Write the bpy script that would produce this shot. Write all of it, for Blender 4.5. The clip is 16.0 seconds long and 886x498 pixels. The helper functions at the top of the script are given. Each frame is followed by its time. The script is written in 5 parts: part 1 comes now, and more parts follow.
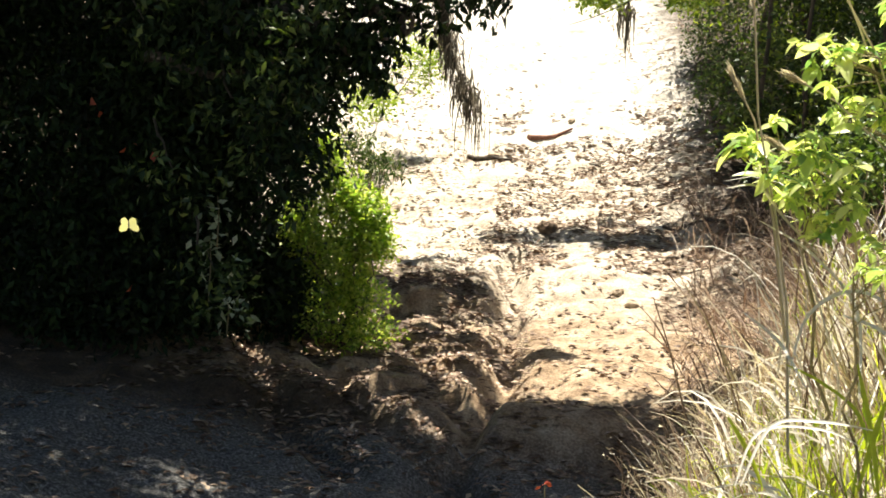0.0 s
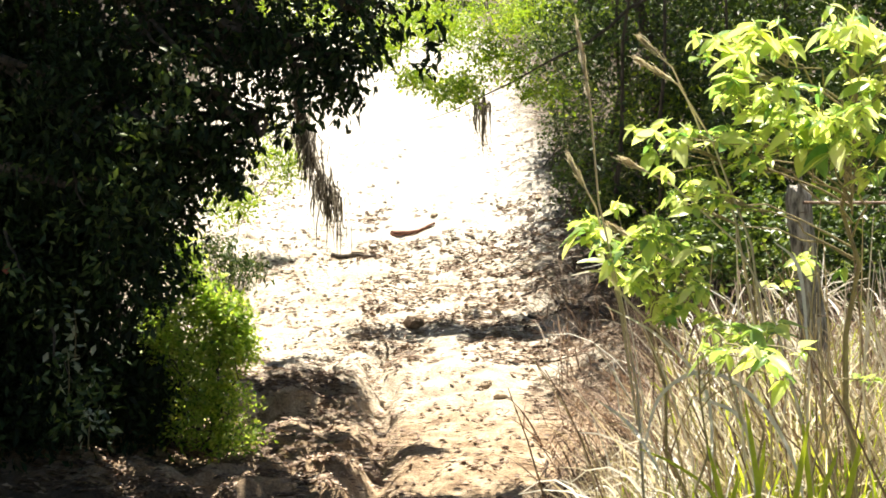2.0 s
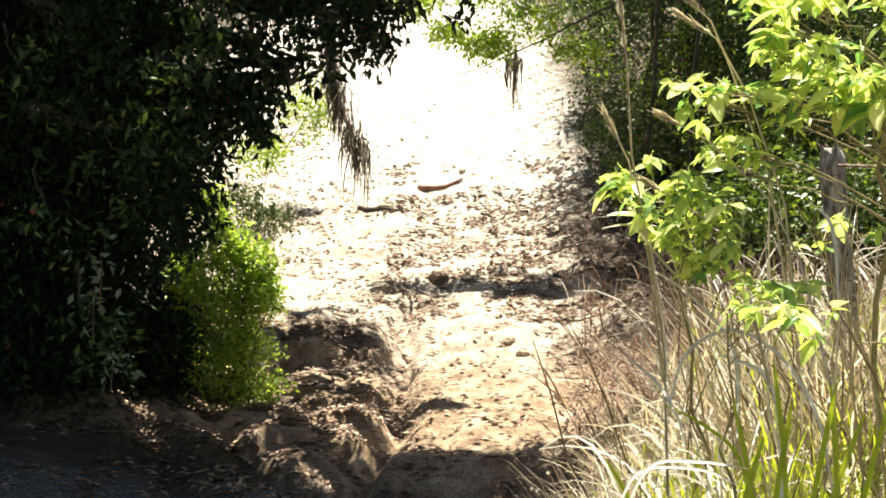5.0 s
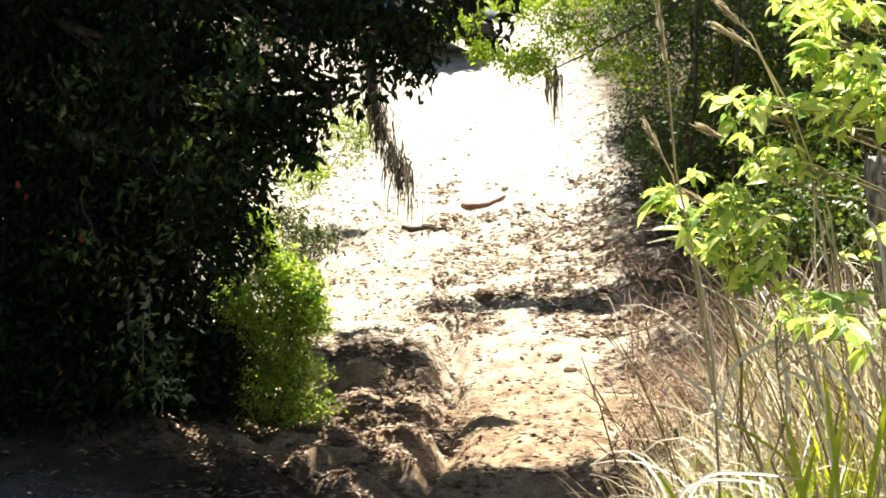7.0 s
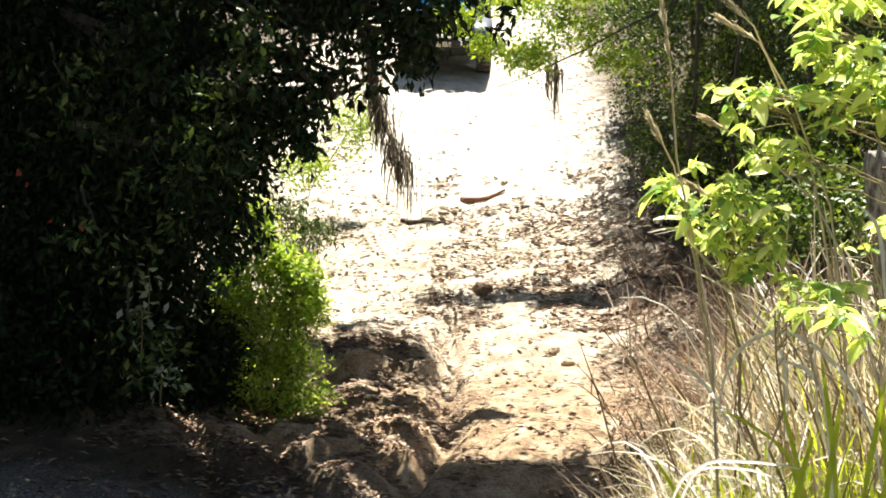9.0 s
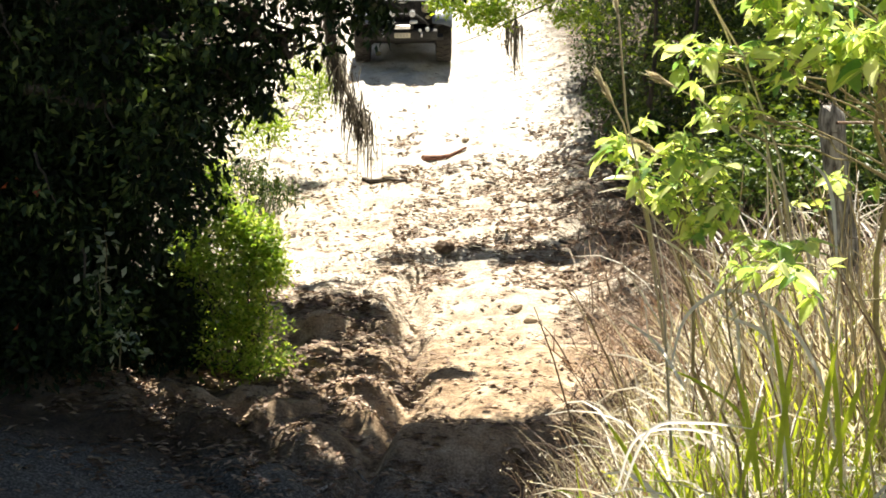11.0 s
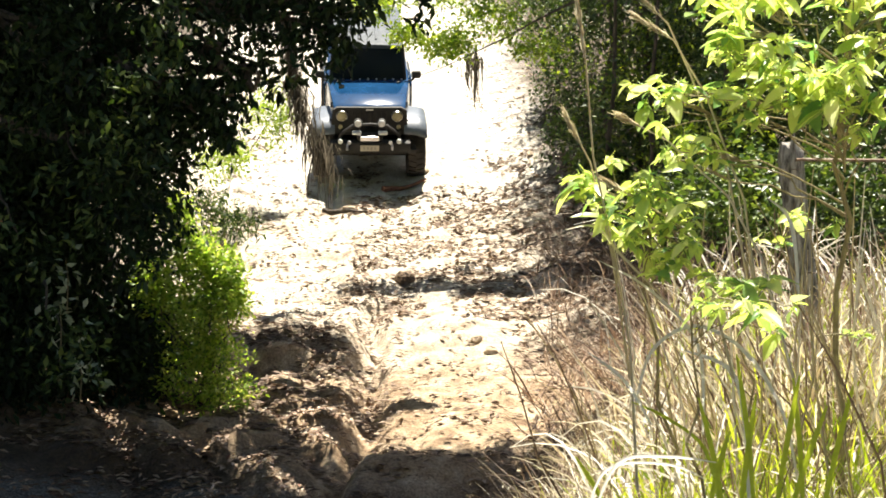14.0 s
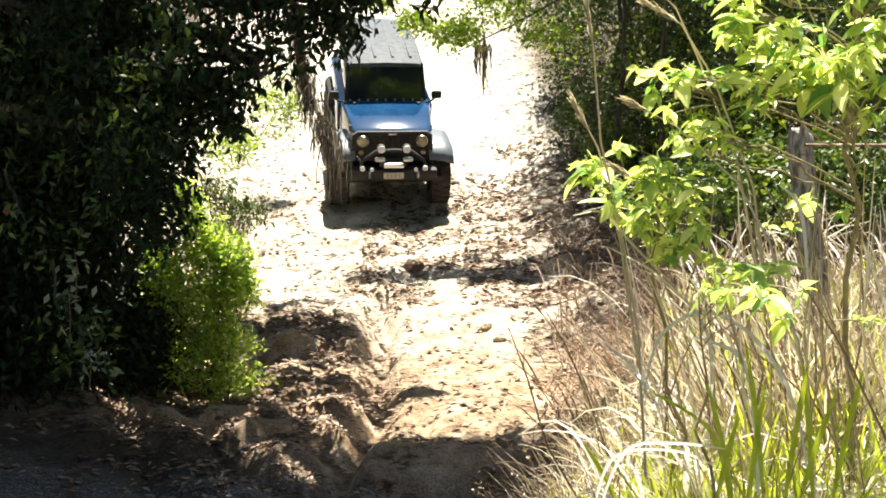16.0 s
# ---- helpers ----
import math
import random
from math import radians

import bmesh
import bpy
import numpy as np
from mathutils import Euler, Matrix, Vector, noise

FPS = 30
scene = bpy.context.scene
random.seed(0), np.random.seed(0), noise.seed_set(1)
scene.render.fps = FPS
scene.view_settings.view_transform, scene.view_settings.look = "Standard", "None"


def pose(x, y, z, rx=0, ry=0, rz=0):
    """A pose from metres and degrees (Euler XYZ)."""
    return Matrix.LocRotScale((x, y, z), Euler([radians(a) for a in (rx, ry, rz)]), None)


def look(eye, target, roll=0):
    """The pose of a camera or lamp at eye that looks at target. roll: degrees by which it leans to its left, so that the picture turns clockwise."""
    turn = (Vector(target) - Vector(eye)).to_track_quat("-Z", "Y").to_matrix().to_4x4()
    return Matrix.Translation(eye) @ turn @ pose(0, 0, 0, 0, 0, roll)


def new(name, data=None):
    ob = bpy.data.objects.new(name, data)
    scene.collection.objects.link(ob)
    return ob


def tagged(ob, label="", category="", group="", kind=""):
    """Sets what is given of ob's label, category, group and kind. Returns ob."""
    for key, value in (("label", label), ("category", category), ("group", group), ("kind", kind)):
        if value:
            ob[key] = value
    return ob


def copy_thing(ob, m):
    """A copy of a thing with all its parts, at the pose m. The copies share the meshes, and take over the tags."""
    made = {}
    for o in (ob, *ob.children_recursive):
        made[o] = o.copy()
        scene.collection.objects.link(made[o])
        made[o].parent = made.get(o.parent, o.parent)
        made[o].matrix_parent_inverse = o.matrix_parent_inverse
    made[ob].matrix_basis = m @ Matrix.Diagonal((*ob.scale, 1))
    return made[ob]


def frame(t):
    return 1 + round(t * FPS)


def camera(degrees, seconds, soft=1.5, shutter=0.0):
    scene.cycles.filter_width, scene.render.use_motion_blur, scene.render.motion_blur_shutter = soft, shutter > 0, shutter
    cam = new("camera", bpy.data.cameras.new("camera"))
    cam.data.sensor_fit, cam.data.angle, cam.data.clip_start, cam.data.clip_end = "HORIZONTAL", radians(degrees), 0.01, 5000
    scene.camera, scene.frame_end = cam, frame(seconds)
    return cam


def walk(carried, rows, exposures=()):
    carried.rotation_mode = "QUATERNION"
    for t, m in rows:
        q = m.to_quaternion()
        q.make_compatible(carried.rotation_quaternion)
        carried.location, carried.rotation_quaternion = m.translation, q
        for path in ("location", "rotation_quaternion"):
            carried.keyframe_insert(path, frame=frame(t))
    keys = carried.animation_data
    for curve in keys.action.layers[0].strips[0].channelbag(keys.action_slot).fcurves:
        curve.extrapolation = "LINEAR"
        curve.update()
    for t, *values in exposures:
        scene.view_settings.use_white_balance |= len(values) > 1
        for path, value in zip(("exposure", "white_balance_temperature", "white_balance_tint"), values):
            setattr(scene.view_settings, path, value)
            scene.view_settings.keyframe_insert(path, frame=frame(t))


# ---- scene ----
cam = camera(32.38, 16.0, soft=1.75)
PATH = [
    (0, (-0.067, -0.044, 1.633), (-0.821, 19.653, -1.752), 1.86),
    (0.5, (-0.031, -0.028, 1.619), (-1.736, 19.590, -1.878), 1.18),
    (0.9, (0.025, 0.090, 1.599), (-1.943, 19.753, -1.484), 1.30),
    (1, (0.037, 0.031, 1.587), (-1.322, 19.733, -1.577), 3.16),
    (1.5, (0.024, 0.015, 1.612), (0.079, 19.888, -0.638), 1.56),
    (2, (0.019, -0.005, 1.629), (0.927, 19.863, -0.477), -0.09),
    (2.5, (0.009, -0.036, 1.622), (0.954, 19.801, -0.745), 0.46),
    (3, (0.012, -0.014, 1.620), (0.715, 19.799, -1.011), 0.93),
    (3.5, (0.005, -0.028, 1.624), (0.747, 19.791, -0.952), 0.81),
    (4, (0.020, 0.010, 1.607), (0.742, 19.834, -0.942), 1.09),
    (4.2, (0.030, 0.039, 1.595), (0.647, 19.857, -1.024), 1.56),
    (6.3, (-0.031, 0.039, 1.588), (0.322, 19.856, -1.089), 1.11),
    (6.5, (-0.018, -0.043, 1.578), (0.121, 19.797, -0.945), 0.66),
    (7, (-0.000, 0.000, 1.600), (-0.000, 19.851, -0.837), -0.00),
    (7.5, (-0.026, 0.021, 1.566), (-0.140, 19.855, -0.996), 1.08),
    (8, (-0.054, -0.025, 1.579), (-0.177, 19.792, -1.117), 1.30),
    (8.5, (-0.033, -0.045, 1.579), (-0.368, 19.783, -1.012), 1.18),
    (9, (-0.013, -0.030, 1.577), (0.015, 19.813, -0.923), 0.60),
    (9.2, (-0.016, -0.032, 1.584), (0.115, 19.809, -0.931), 0.04),
    (11.3, (0.050, 0.042, 1.591), (0.623, 19.795, -1.491), -0.31),
    (11.5, (0.018, -0.031, 1.613), (0.680, 19.728, -1.410), -0.71),
    (12, (0.020, -0.021, 1.619), (0.262, 19.771, -1.246), -1.98),
    (12.5, (0.023, 0.007, 1.612), (0.312, 19.754, -1.548), -1.52),
    (12.9, (0.051, 0.097, 1.611), (0.521, 19.900, -1.153), -1.02),
    (13, (0.059, 0.128, 1.596), (1.287, 19.933, -0.907), 0.36),
    (13.5, (-0.012, -0.090, 1.643), (1.584, 19.675, -0.962), 0.60),
    (14, (0.000, -0.035, 1.622), (1.038, 19.759, -1.048), 0.31),
    (14.5, (0.010, -0.002, 1.617), (1.195, 19.759, -1.232), 0.12),
    (15, (0.018, 0.008, 1.608), (1.008, 19.791, -1.155), 0.18),
    (15.5, (0.007, -0.024, 1.618), (0.993, 19.749, -1.225), 0.25),
    (16, (0.011, -0.011, 1.613), (0.921, 19.767, -1.214), 0.08),
]
walk(cam, [(t, look(eye, target, roll)) for t, eye, target, roll in PATH],
     [(t, stops, 7000, 10) for t, stops in ((0, 1.62), (0.7, 1.62), (1.8, 1.74), (3.5, 1.66), (9, 1.70), (12, 1.66), (13.5, 1.75), (16, 1.90))])

# ---- daylight: a high sun from up the track ----
SUN_HIGH, SUN_TURN = 68.0, 10.0  # degrees above the level; to the right of straight up the track
world = bpy.data.worlds.new("daylight")
scene.world = world
world.use_nodes = True
sky = world.node_tree.nodes.new("ShaderNodeTexSky")
sky.sky_type, sky.sun_disc = "NISHITA", False
sky.sun_elevation, sky.sun_rotation = radians(SUN_HIGH), radians(SUN_TURN)
world.node_tree.nodes["Background"].inputs["Strength"].default_value = 0.042
world.node_tree.links.new(sky.outputs[0], world.node_tree.nodes["Background"].inputs["Color"])
sun = new("sun", bpy.data.lights.new("sun", "SUN"))
sun.data.energy, sun.data.angle, sun.data.color = 5.0, radians(0.5), (1.0, 0.955, 0.865)
sun.matrix_world = look((0, 0, 0), (-math.sin(radians(SUN_TURN)) * math.cos(radians(SUN_HIGH)),
                                    -math.cos(radians(SUN_TURN)) * math.cos(radians(SUN_HIGH)), -math.sin(radians(SUN_HIGH))))

TO_SUN = np.array([math.sin(radians(SUN_TURN)) * math.cos(radians(SUN_HIGH)), math.cos(radians(SUN_TURN)) * math.cos(radians(SUN_HIGH)), math.sin(radians(SUN_HIGH))])


# ---- materials ----
def shader(name):
    m = bpy.data.materials.new(name)
    m.use_nodes = True
    nodes = m.node_tree.nodes
    return m, nodes, m.node_tree.links, nodes["Principled BSDF"]


def node(nodes, kind, **values):
    n = nodes.new(kind)
    for key, value in values.items():
        n.inputs[key].default_value = value
    return n


def ramp(nodes, links, source, stops):
    r = nodes.new("ShaderNodeValToRGB")
    while len(r.color_ramp.elements) < len(stops):
        r.color_ramp.elements.new(0.5)
    for e, (at, colour) in zip(r.color_ramp.elements, stops):
        e.position, e.color = at, (*colour, 1)
    links.new(source, r.inputs["Fac"])
    return r.outputs["Color"]


def grain(nodes, links, scale, detail=6.0, rough=0.6, stretch=None, dims="Object"):
    co = nodes.new("ShaderNodeTexCoord").outputs[dims]
    if stretch:
        mp = nodes.new("ShaderNodeMapping")
        mp.inputs["Scale"].default_value = stretch
        links.new(co, mp.inputs["Vector"])
        co = mp.outputs[0]
    n = node(nodes, "ShaderNodeTexNoise", Scale=scale, Detail=detail, Roughness=rough)
    links.new(co, n.inputs["Vector"])
    return n.outputs["Fac"]


def blend(nodes, links, kind, fac, a, b):
    m = nodes.new("ShaderNodeMix")
    m.data_type, m.blend_type = "RGBA", kind
    for socket, value in ((m.inputs[0], fac), (m.inputs[6], a), (m.inputs[7], b)):
        if isinstance(value, bpy.types.NodeSocket):
            links.new(value, socket)
        else:
            socket.default_value = value if isinstance(value, float) else (*value, 1)
    return m.outputs[2]


def relief(nodes, links, bsdf, height, strength, distance):
    b = node(nodes, "ShaderNodeBump", Strength=strength, Distance=distance)
    links.new(height, b.inputs["Height"])
    links.new(b.outputs[0], bsdf.inputs["Normal"])


def surface(name, stops, scale, roughness=0.8, metal=0.0, bump=0.3, depth=0.01, stretch=None, coat=0.0, fine=7.0):
    """A grainy surface: a colour ramp over noise, finer specks over it, and relief."""
    m, nodes, links, bsdf = shader(name)
    big = grain(nodes, links, scale, stretch=stretch)
    small = grain(nodes, links, scale * fine, 4, 0.7, stretch)
    colour = ramp(nodes, links, big, stops)
    colour = blend(nodes, links, "OVERLAY", 0.45, colour, ramp(nodes, links, small, [(0.3, (0.3, 0.3, 0.3)), (0.7, (0.7, 0.7, 0.7))]))
    links.new(colour, bsdf.inputs["Base Color"])
    bsdf.inputs["Roughness"].default_value, bsdf.inputs["Metallic"].default_value = roughness, metal
    bsdf.inputs["Coat Weight"].default_value = coat
    if bump:
        relief(nodes, links, bsdf, small, bump, depth)
    return m


def leafage(name, dark, mid, light, through_light=0.35, roughness=0.45, vary=True, tint=(1.0, 1.0, 0.35), gloss=0.5):
    """Leaves: a colour of its own for each, light that shines through, a waxy gloss."""
    m, nodes, links, bsdf = shader(name)
    if vary:
        pick = nodes.new("ShaderNodeNewGeometry").outputs["Random Per Island"]
    else:
        pick = nodes.new("ShaderNodeObjectInfo").outputs["Random"]
    colour = ramp(nodes, links, pick, [(0.0, dark), (0.55, mid), (1.0, light)])
    colour = blend(nodes, links, "OVERLAY", 0.35, colour, ramp(nodes, links, grain(nodes, links, 40, 3), [(0.3, (0.32, 0.32, 0.32)), (0.7, (0.68, 0.68, 0.68))]))
    links.new(colour, bsdf.inputs["Base Color"])
    bsdf.inputs["Roughness"].default_value, bsdf.inputs["Specular IOR Level"].default_value = roughness, gloss
    glow = nodes.new("ShaderNodeBsdfTranslucent")
    links.new(blend(nodes, links, "MULTIPLY", 1.0, colour, tint), glow.inputs["Color"])
    mix = node(nodes, "ShaderNodeMixShader", Fac=through_light)
    links.new(bsdf.outputs[0], mix.inputs[1])
    links.new(glow.outputs[0], mix.inputs[2])
    links.new(mix.outputs[0], nodes["Material Output"].inputs["Surface"])
    return m


def earth():
    """Pale sand on the track, brown humus at its sides, grey gravel at the bottom of the slope; full sun and the
    hollow's shade are put in as colour.
    """
    m, nodes, links, bsdf = shader("earth")
    place = nodes.new("ShaderNodeNewGeometry").outputs["Position"]
    split = nodes.new("ShaderNodeSeparateXYZ")
    links.new(place, split.inputs[0])

    def smooth(value, lo, hi, wobble=0.0, seed_scale=1.2):
        add = nodes.new("ShaderNodeMath")
        add.operation = "MULTIPLY_ADD"
        links.new(grain(nodes, links, seed_scale, 5), add.inputs[0])
        add.inputs[1].default_value = wobble
        links.new(value, add.inputs[2])
        r = nodes.new("ShaderNodeMapRange")
        r.interpolation_type = "SMOOTHSTEP"
        r.inputs["From Min"].default_value, r.inputs["From Max"].default_value = lo + wobble / 2, hi + wobble / 2
        links.new(add.outputs[0], r.inputs["Value"])
        return r.outputs[0]

    fine, mid = grain(nodes, links, 38, 5, 0.7), grain(nodes, links, 3.2, 6, 0.65)
    sand = ramp(nodes, links, mid, [(0.30, (0.26, 0.20, 0.14)), (0.42, (0.46, 0.39, 0.30)), (0.58, (0.60, 0.545, 0.45)), (0.75, (0.72, 0.68, 0.60))])
    clay = ramp(nodes, links, mid, [(0.32, (0.15, 0.09, 0.05)), (0.48, (0.35, 0.25, 0.155)), (0.72, (0.56, 0.46, 0.33))])
    # brown humus, darkened so that its colour carries the oak's shade too
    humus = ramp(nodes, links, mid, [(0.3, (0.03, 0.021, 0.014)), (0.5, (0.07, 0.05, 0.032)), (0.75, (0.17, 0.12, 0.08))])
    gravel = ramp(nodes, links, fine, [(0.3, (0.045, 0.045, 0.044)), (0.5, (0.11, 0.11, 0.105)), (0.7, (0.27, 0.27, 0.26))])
    # lighter sand up the track: the glare of full sun put into the colour
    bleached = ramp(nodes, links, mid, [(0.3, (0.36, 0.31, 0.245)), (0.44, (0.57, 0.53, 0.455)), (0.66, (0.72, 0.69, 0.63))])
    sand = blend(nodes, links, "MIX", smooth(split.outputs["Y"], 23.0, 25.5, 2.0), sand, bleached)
    low = smooth(split.outputs["Y"], 19.5, 15.5, 2.0)
    colour = blend(nodes, links, "MIX", low, sand, clay)
    # dark humus laid over the hollow paints in the shade under the oak
    hollow_shade = nodes.new("ShaderNodeMath")
    hollow_shade.operation = "MULTIPLY"
    links.new(smooth(split.outputs["Y"], 14.3, 13.2, 0.9), hollow_shade.inputs[0])
    links.new(smooth(split.outputs["X"], -0.5, -1.4, 0.5), hollow_shade.inputs[1])
    colour = blend(nodes, links, "MIX", hollow_shade.outputs[0], colour, humus)
    side = nodes.new("ShaderNodeMath")
    side.operation = "ABSOLUTE"
    shift = nodes.new("ShaderNodeMath")
    shift.operation = "SUBTRACT"
    links.new(split.outputs["X"], shift.inputs[0])
    shift.inputs[1].default_value = -0.15
    links.new(shift.outputs[0], side.inputs[0])
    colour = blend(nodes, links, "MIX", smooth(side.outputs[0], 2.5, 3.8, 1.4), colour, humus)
    # stubble ground, darkened to put the shade between blades into its colour
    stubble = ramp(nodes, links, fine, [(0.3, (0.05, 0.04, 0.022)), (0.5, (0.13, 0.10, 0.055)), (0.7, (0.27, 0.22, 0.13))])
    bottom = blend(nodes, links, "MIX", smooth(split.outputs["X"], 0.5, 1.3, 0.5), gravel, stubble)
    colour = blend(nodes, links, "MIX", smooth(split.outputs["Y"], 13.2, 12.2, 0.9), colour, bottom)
    colour = blend(nodes, links, "MIX", smooth(split.outputs["Y"], 8.0, 6.5, 0.8), colour, stubble)
    colour = blend(nodes, links, "OVERLAY", 0.6, colour, ramp(nodes, links, fine, [(0.34, (0.12, 0.12, 0.12)), (0.6, (0.68, 0.68, 0.68))]))
    links.new(colour, bsdf.inputs["Base Color"])
    bsdf.inputs["Roughness"].default_value = 0.95
    relief(nodes, links, bsdf, blend(nodes, links, "MIX", 0.5, fine, mid), 1.0, 0.06)
    return m


EARTH = earth()
BARK = surface("bark", [(0.3, (0.035, 0.034, 0.022)), (0.55, (0.10, 0.08, 0.065)), (0.8, (0.20, 0.17, 0.14))], 6, 0.9, bump=0.8, depth=0.02, stretch=(3, 3, 0.6))
RED_BARK = surface("red_bark", [(0.35, (0.10, 0.04, 0.025)), (0.6, (0.26, 0.12, 0.08))], 14, 0.85, bump=0.5)
MOSS = leafage("spanish_moss", (0.05, 0.046, 0.038), (0.14, 0.13, 0.11), (0.30, 0.28, 0.24), 0.35, 0.9, tint=(1.0, 0.93, 0.82), gloss=0.1)
# oak leaves nearly black: the crown's deep shade is put into their colour
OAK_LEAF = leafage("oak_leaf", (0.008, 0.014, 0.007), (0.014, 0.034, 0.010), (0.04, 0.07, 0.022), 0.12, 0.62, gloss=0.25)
# two tones of one foliage, with shade and sun put into the colour
SHADE_LEAF = leafage("shaded_leaf", (0.022, 0.048, 0.012), (0.06, 0.11, 0.03), (0.20, 0.27, 0.08), 0.35)
LIGHT_LEAF = leafage("sunlit_leaf", (0.15, 0.27, 0.04), (0.30, 0.44, 0.06), (0.48, 0.58, 0.10), 0.5)
# whitish green that paints glints onto leaves in the dark
GLINT_LEAF = leafage("glint_leaf", (0.20, 0.27, 0.18), (0.38, 0.47, 0.36), (0.62, 0.68, 0.58), 0.3)
FERN_LEAF = leafage("fern_leaf", (0.16, 0.32, 0.06), (0.46, 0.62, 0.13), (0.74, 0.80, 0.28), 0.62, tint=(1.0, 1.0, 0.45))
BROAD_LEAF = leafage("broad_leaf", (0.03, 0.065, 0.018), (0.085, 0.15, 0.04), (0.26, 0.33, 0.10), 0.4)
SAPLING_LEAF = leafage("sapling_leaf", (0.12, 0.27, 0.09), (0.64, 0.77, 0.22), (0.85, 0.89, 0.44), 0.58, 0.36, vary=False, tint=(1.0, 1.0, 0.62))
SPRAY_LEAF = leafage("spray_leaf", (0.12, 0.27, 0.09), (0.64, 0.77, 0.22), (0.85, 0.89, 0.44), 0.58, 0.36, tint=(1.0, 1.0, 0.62))
STEM = surface("green_stem", [(0.3, (0.16, 0.13, 0.07)), (0.7, (0.30, 0.26, 0.13))], 20, 0.6)
STRAW = leafage("dry_grass", (0.22, 0.17, 0.10), (0.60, 0.55, 0.41), (0.88, 0.86, 0.78), 0.45, 0.45, tint=(1.0, 0.93, 0.74))
BRUSH = leafage("dead_brush", (0.11, 0.07, 0.05), (0.30, 0.21, 0.15), (0.58, 0.49, 0.40), 0.2, 0.7, tint=(1.0, 0.9, 0.8))
BLEACHED = leafage("bleached_blade", (0.55, 0.50, 0.40), (0.75, 0.72, 0.64), (0.88, 0.87, 0.82), 0.35, 0.45, tint=(1.0, 0.98, 0.92))
GRASS = leafage("green_grass", (0.18, 0.28, 0.04), (0.42, 0.52, 0.07), (0.66, 0.70, 0.15), 0.55, 0.45)
LITTER = leafage("dead_leaf", (0.07, 0.04, 0.022), (0.19, 0.12, 0.075), (0.44, 0.34, 0.24), 0.1, 0.7, tint=(1.0, 0.85, 0.7))
PALE_LITTER = leafage("pale_dead_leaf", (0.20, 0.09, 0.05), (0.50, 0.36, 0.26), (0.78, 0.70, 0.60), 0.1, 0.7, tint=(1.0, 0.85, 0.7))
WOOD = surface("weathered_post", [(0.36, (0.09, 0.085, 0.07)), (0.48, (0.30, 0.28, 0.25)), (0.62, (0.62, 0.60, 0.54))], 14, 0.9, bump=1.0, depth=0.02, stretch=(3, 3, 0.7))
STONE = surface("stone", [(0.3, (0.26, 0.19, 0.12)), (0.55, (0.46, 0.37, 0.27)), (0.8, (0.62, 0.54, 0.44))], 7, 0.9, bump=0.9, depth=0.02)
WIRE = surface("rusty_wire", [(0.4, (0.12, 0.07, 0.04)), (0.7, (0.3, 0.26, 0.22))], 40, 0.6, 0.6)
PETAL = leafage("red_leaf", (0.30, 0.05, 0.03), (0.45, 0.09, 0.06), (0.6, 0.16, 0.10), 0.4)
WING = leafage("butterfly_wing", (0.86, 0.84, 0.34), (0.90, 0.88, 0.42), (0.93, 0.92, 0.55), 0.5, 0.6, vary=False, tint=(1.0, 1.0, 0.6))
PAINT = surface("blue_paint", [(0.3, (0.003, 0.030, 0.085)), (0.7, (0.008, 0.050, 0.13))], 3, 0.10, 0.0, bump=0.04, coat=0.0)
TOP = surface("vinyl_top", [(0.3, (0.05, 0.062, 0.075)), (0.7, (0.10, 0.115, 0.13))], 9, 0.62, bump=0.3)
TOP.node_tree.nodes["Principled BSDF"].inputs["Specular IOR Level"].default_value = 0.12
BLACK = surface("black_plastic", [(0.3, (0.008, 0.008, 0.008)), (0.7, (0.020, 0.019, 0.018))], 10, 0.75)
TYRE = surface("tyre_rubber", [(0.3, (0.012, 0.011, 0.010)), (0.7, (0.05, 0.042, 0.035))], 8, 0.85, bump=0.4)
STEEL = surface("bare_steel", [(0.3, (0.45, 0.45, 0.46)), (0.7, (0.62, 0.62, 0.62))], 12, 0.3, 1.0, bump=0.05)
# pale blue-grey puts the sky's glare into the front flares' colour
FLARE = surface("sky_glare_flare", [(0.3, (0.08, 0.10, 0.13)), (0.7, (0.13, 0.15, 0.18))], 6, 0.4, 0.1, bump=0.05)
LENS = surface("headlamp_lens", [(0.3, (0.20, 0.18, 0.11)), (0.7, (0.32, 0.29, 0.18))], 25, 0.2, 0.2)
LAMP = surface("work_lamp_cover", [(0.3, (0.48, 0.50, 0.52)), (0.7, (0.62, 0.63, 0.65))], 12, 0.35)
PLATE = surface("plate_face", [(0.3, (0.36, 0.33, 0.26)), (0.7, (0.46, 0.43, 0.34))], 15, 0.4)
INK = surface("plate_ink", [(0.3, (0.22, 0.21, 0.20)), (0.7, (0.28, 0.27, 0.25))], 15, 0.5)
m, nodes, links, bsdf = shader("tinted_glass")
bsdf.inputs["Base Color"].default_value, bsdf.inputs["Roughness"].default_value = (0.012, 0.018, 0.022, 1), 0.06
GLASS = m


# ---- the lie of the land ----
def lattice(ix, iy, seed):
    h = (ix.astype(np.int64) * 374761393 + iy.astype(np.int64) * 668265263 + seed * 974634541) & 0x7FFFFFFF
    h = ((h ^ (h >> 13)) * 1274126177) & 0x7FFFFFFF
    return ((h ^ (h >> 16)) & 0xFFFF) / 65535.0


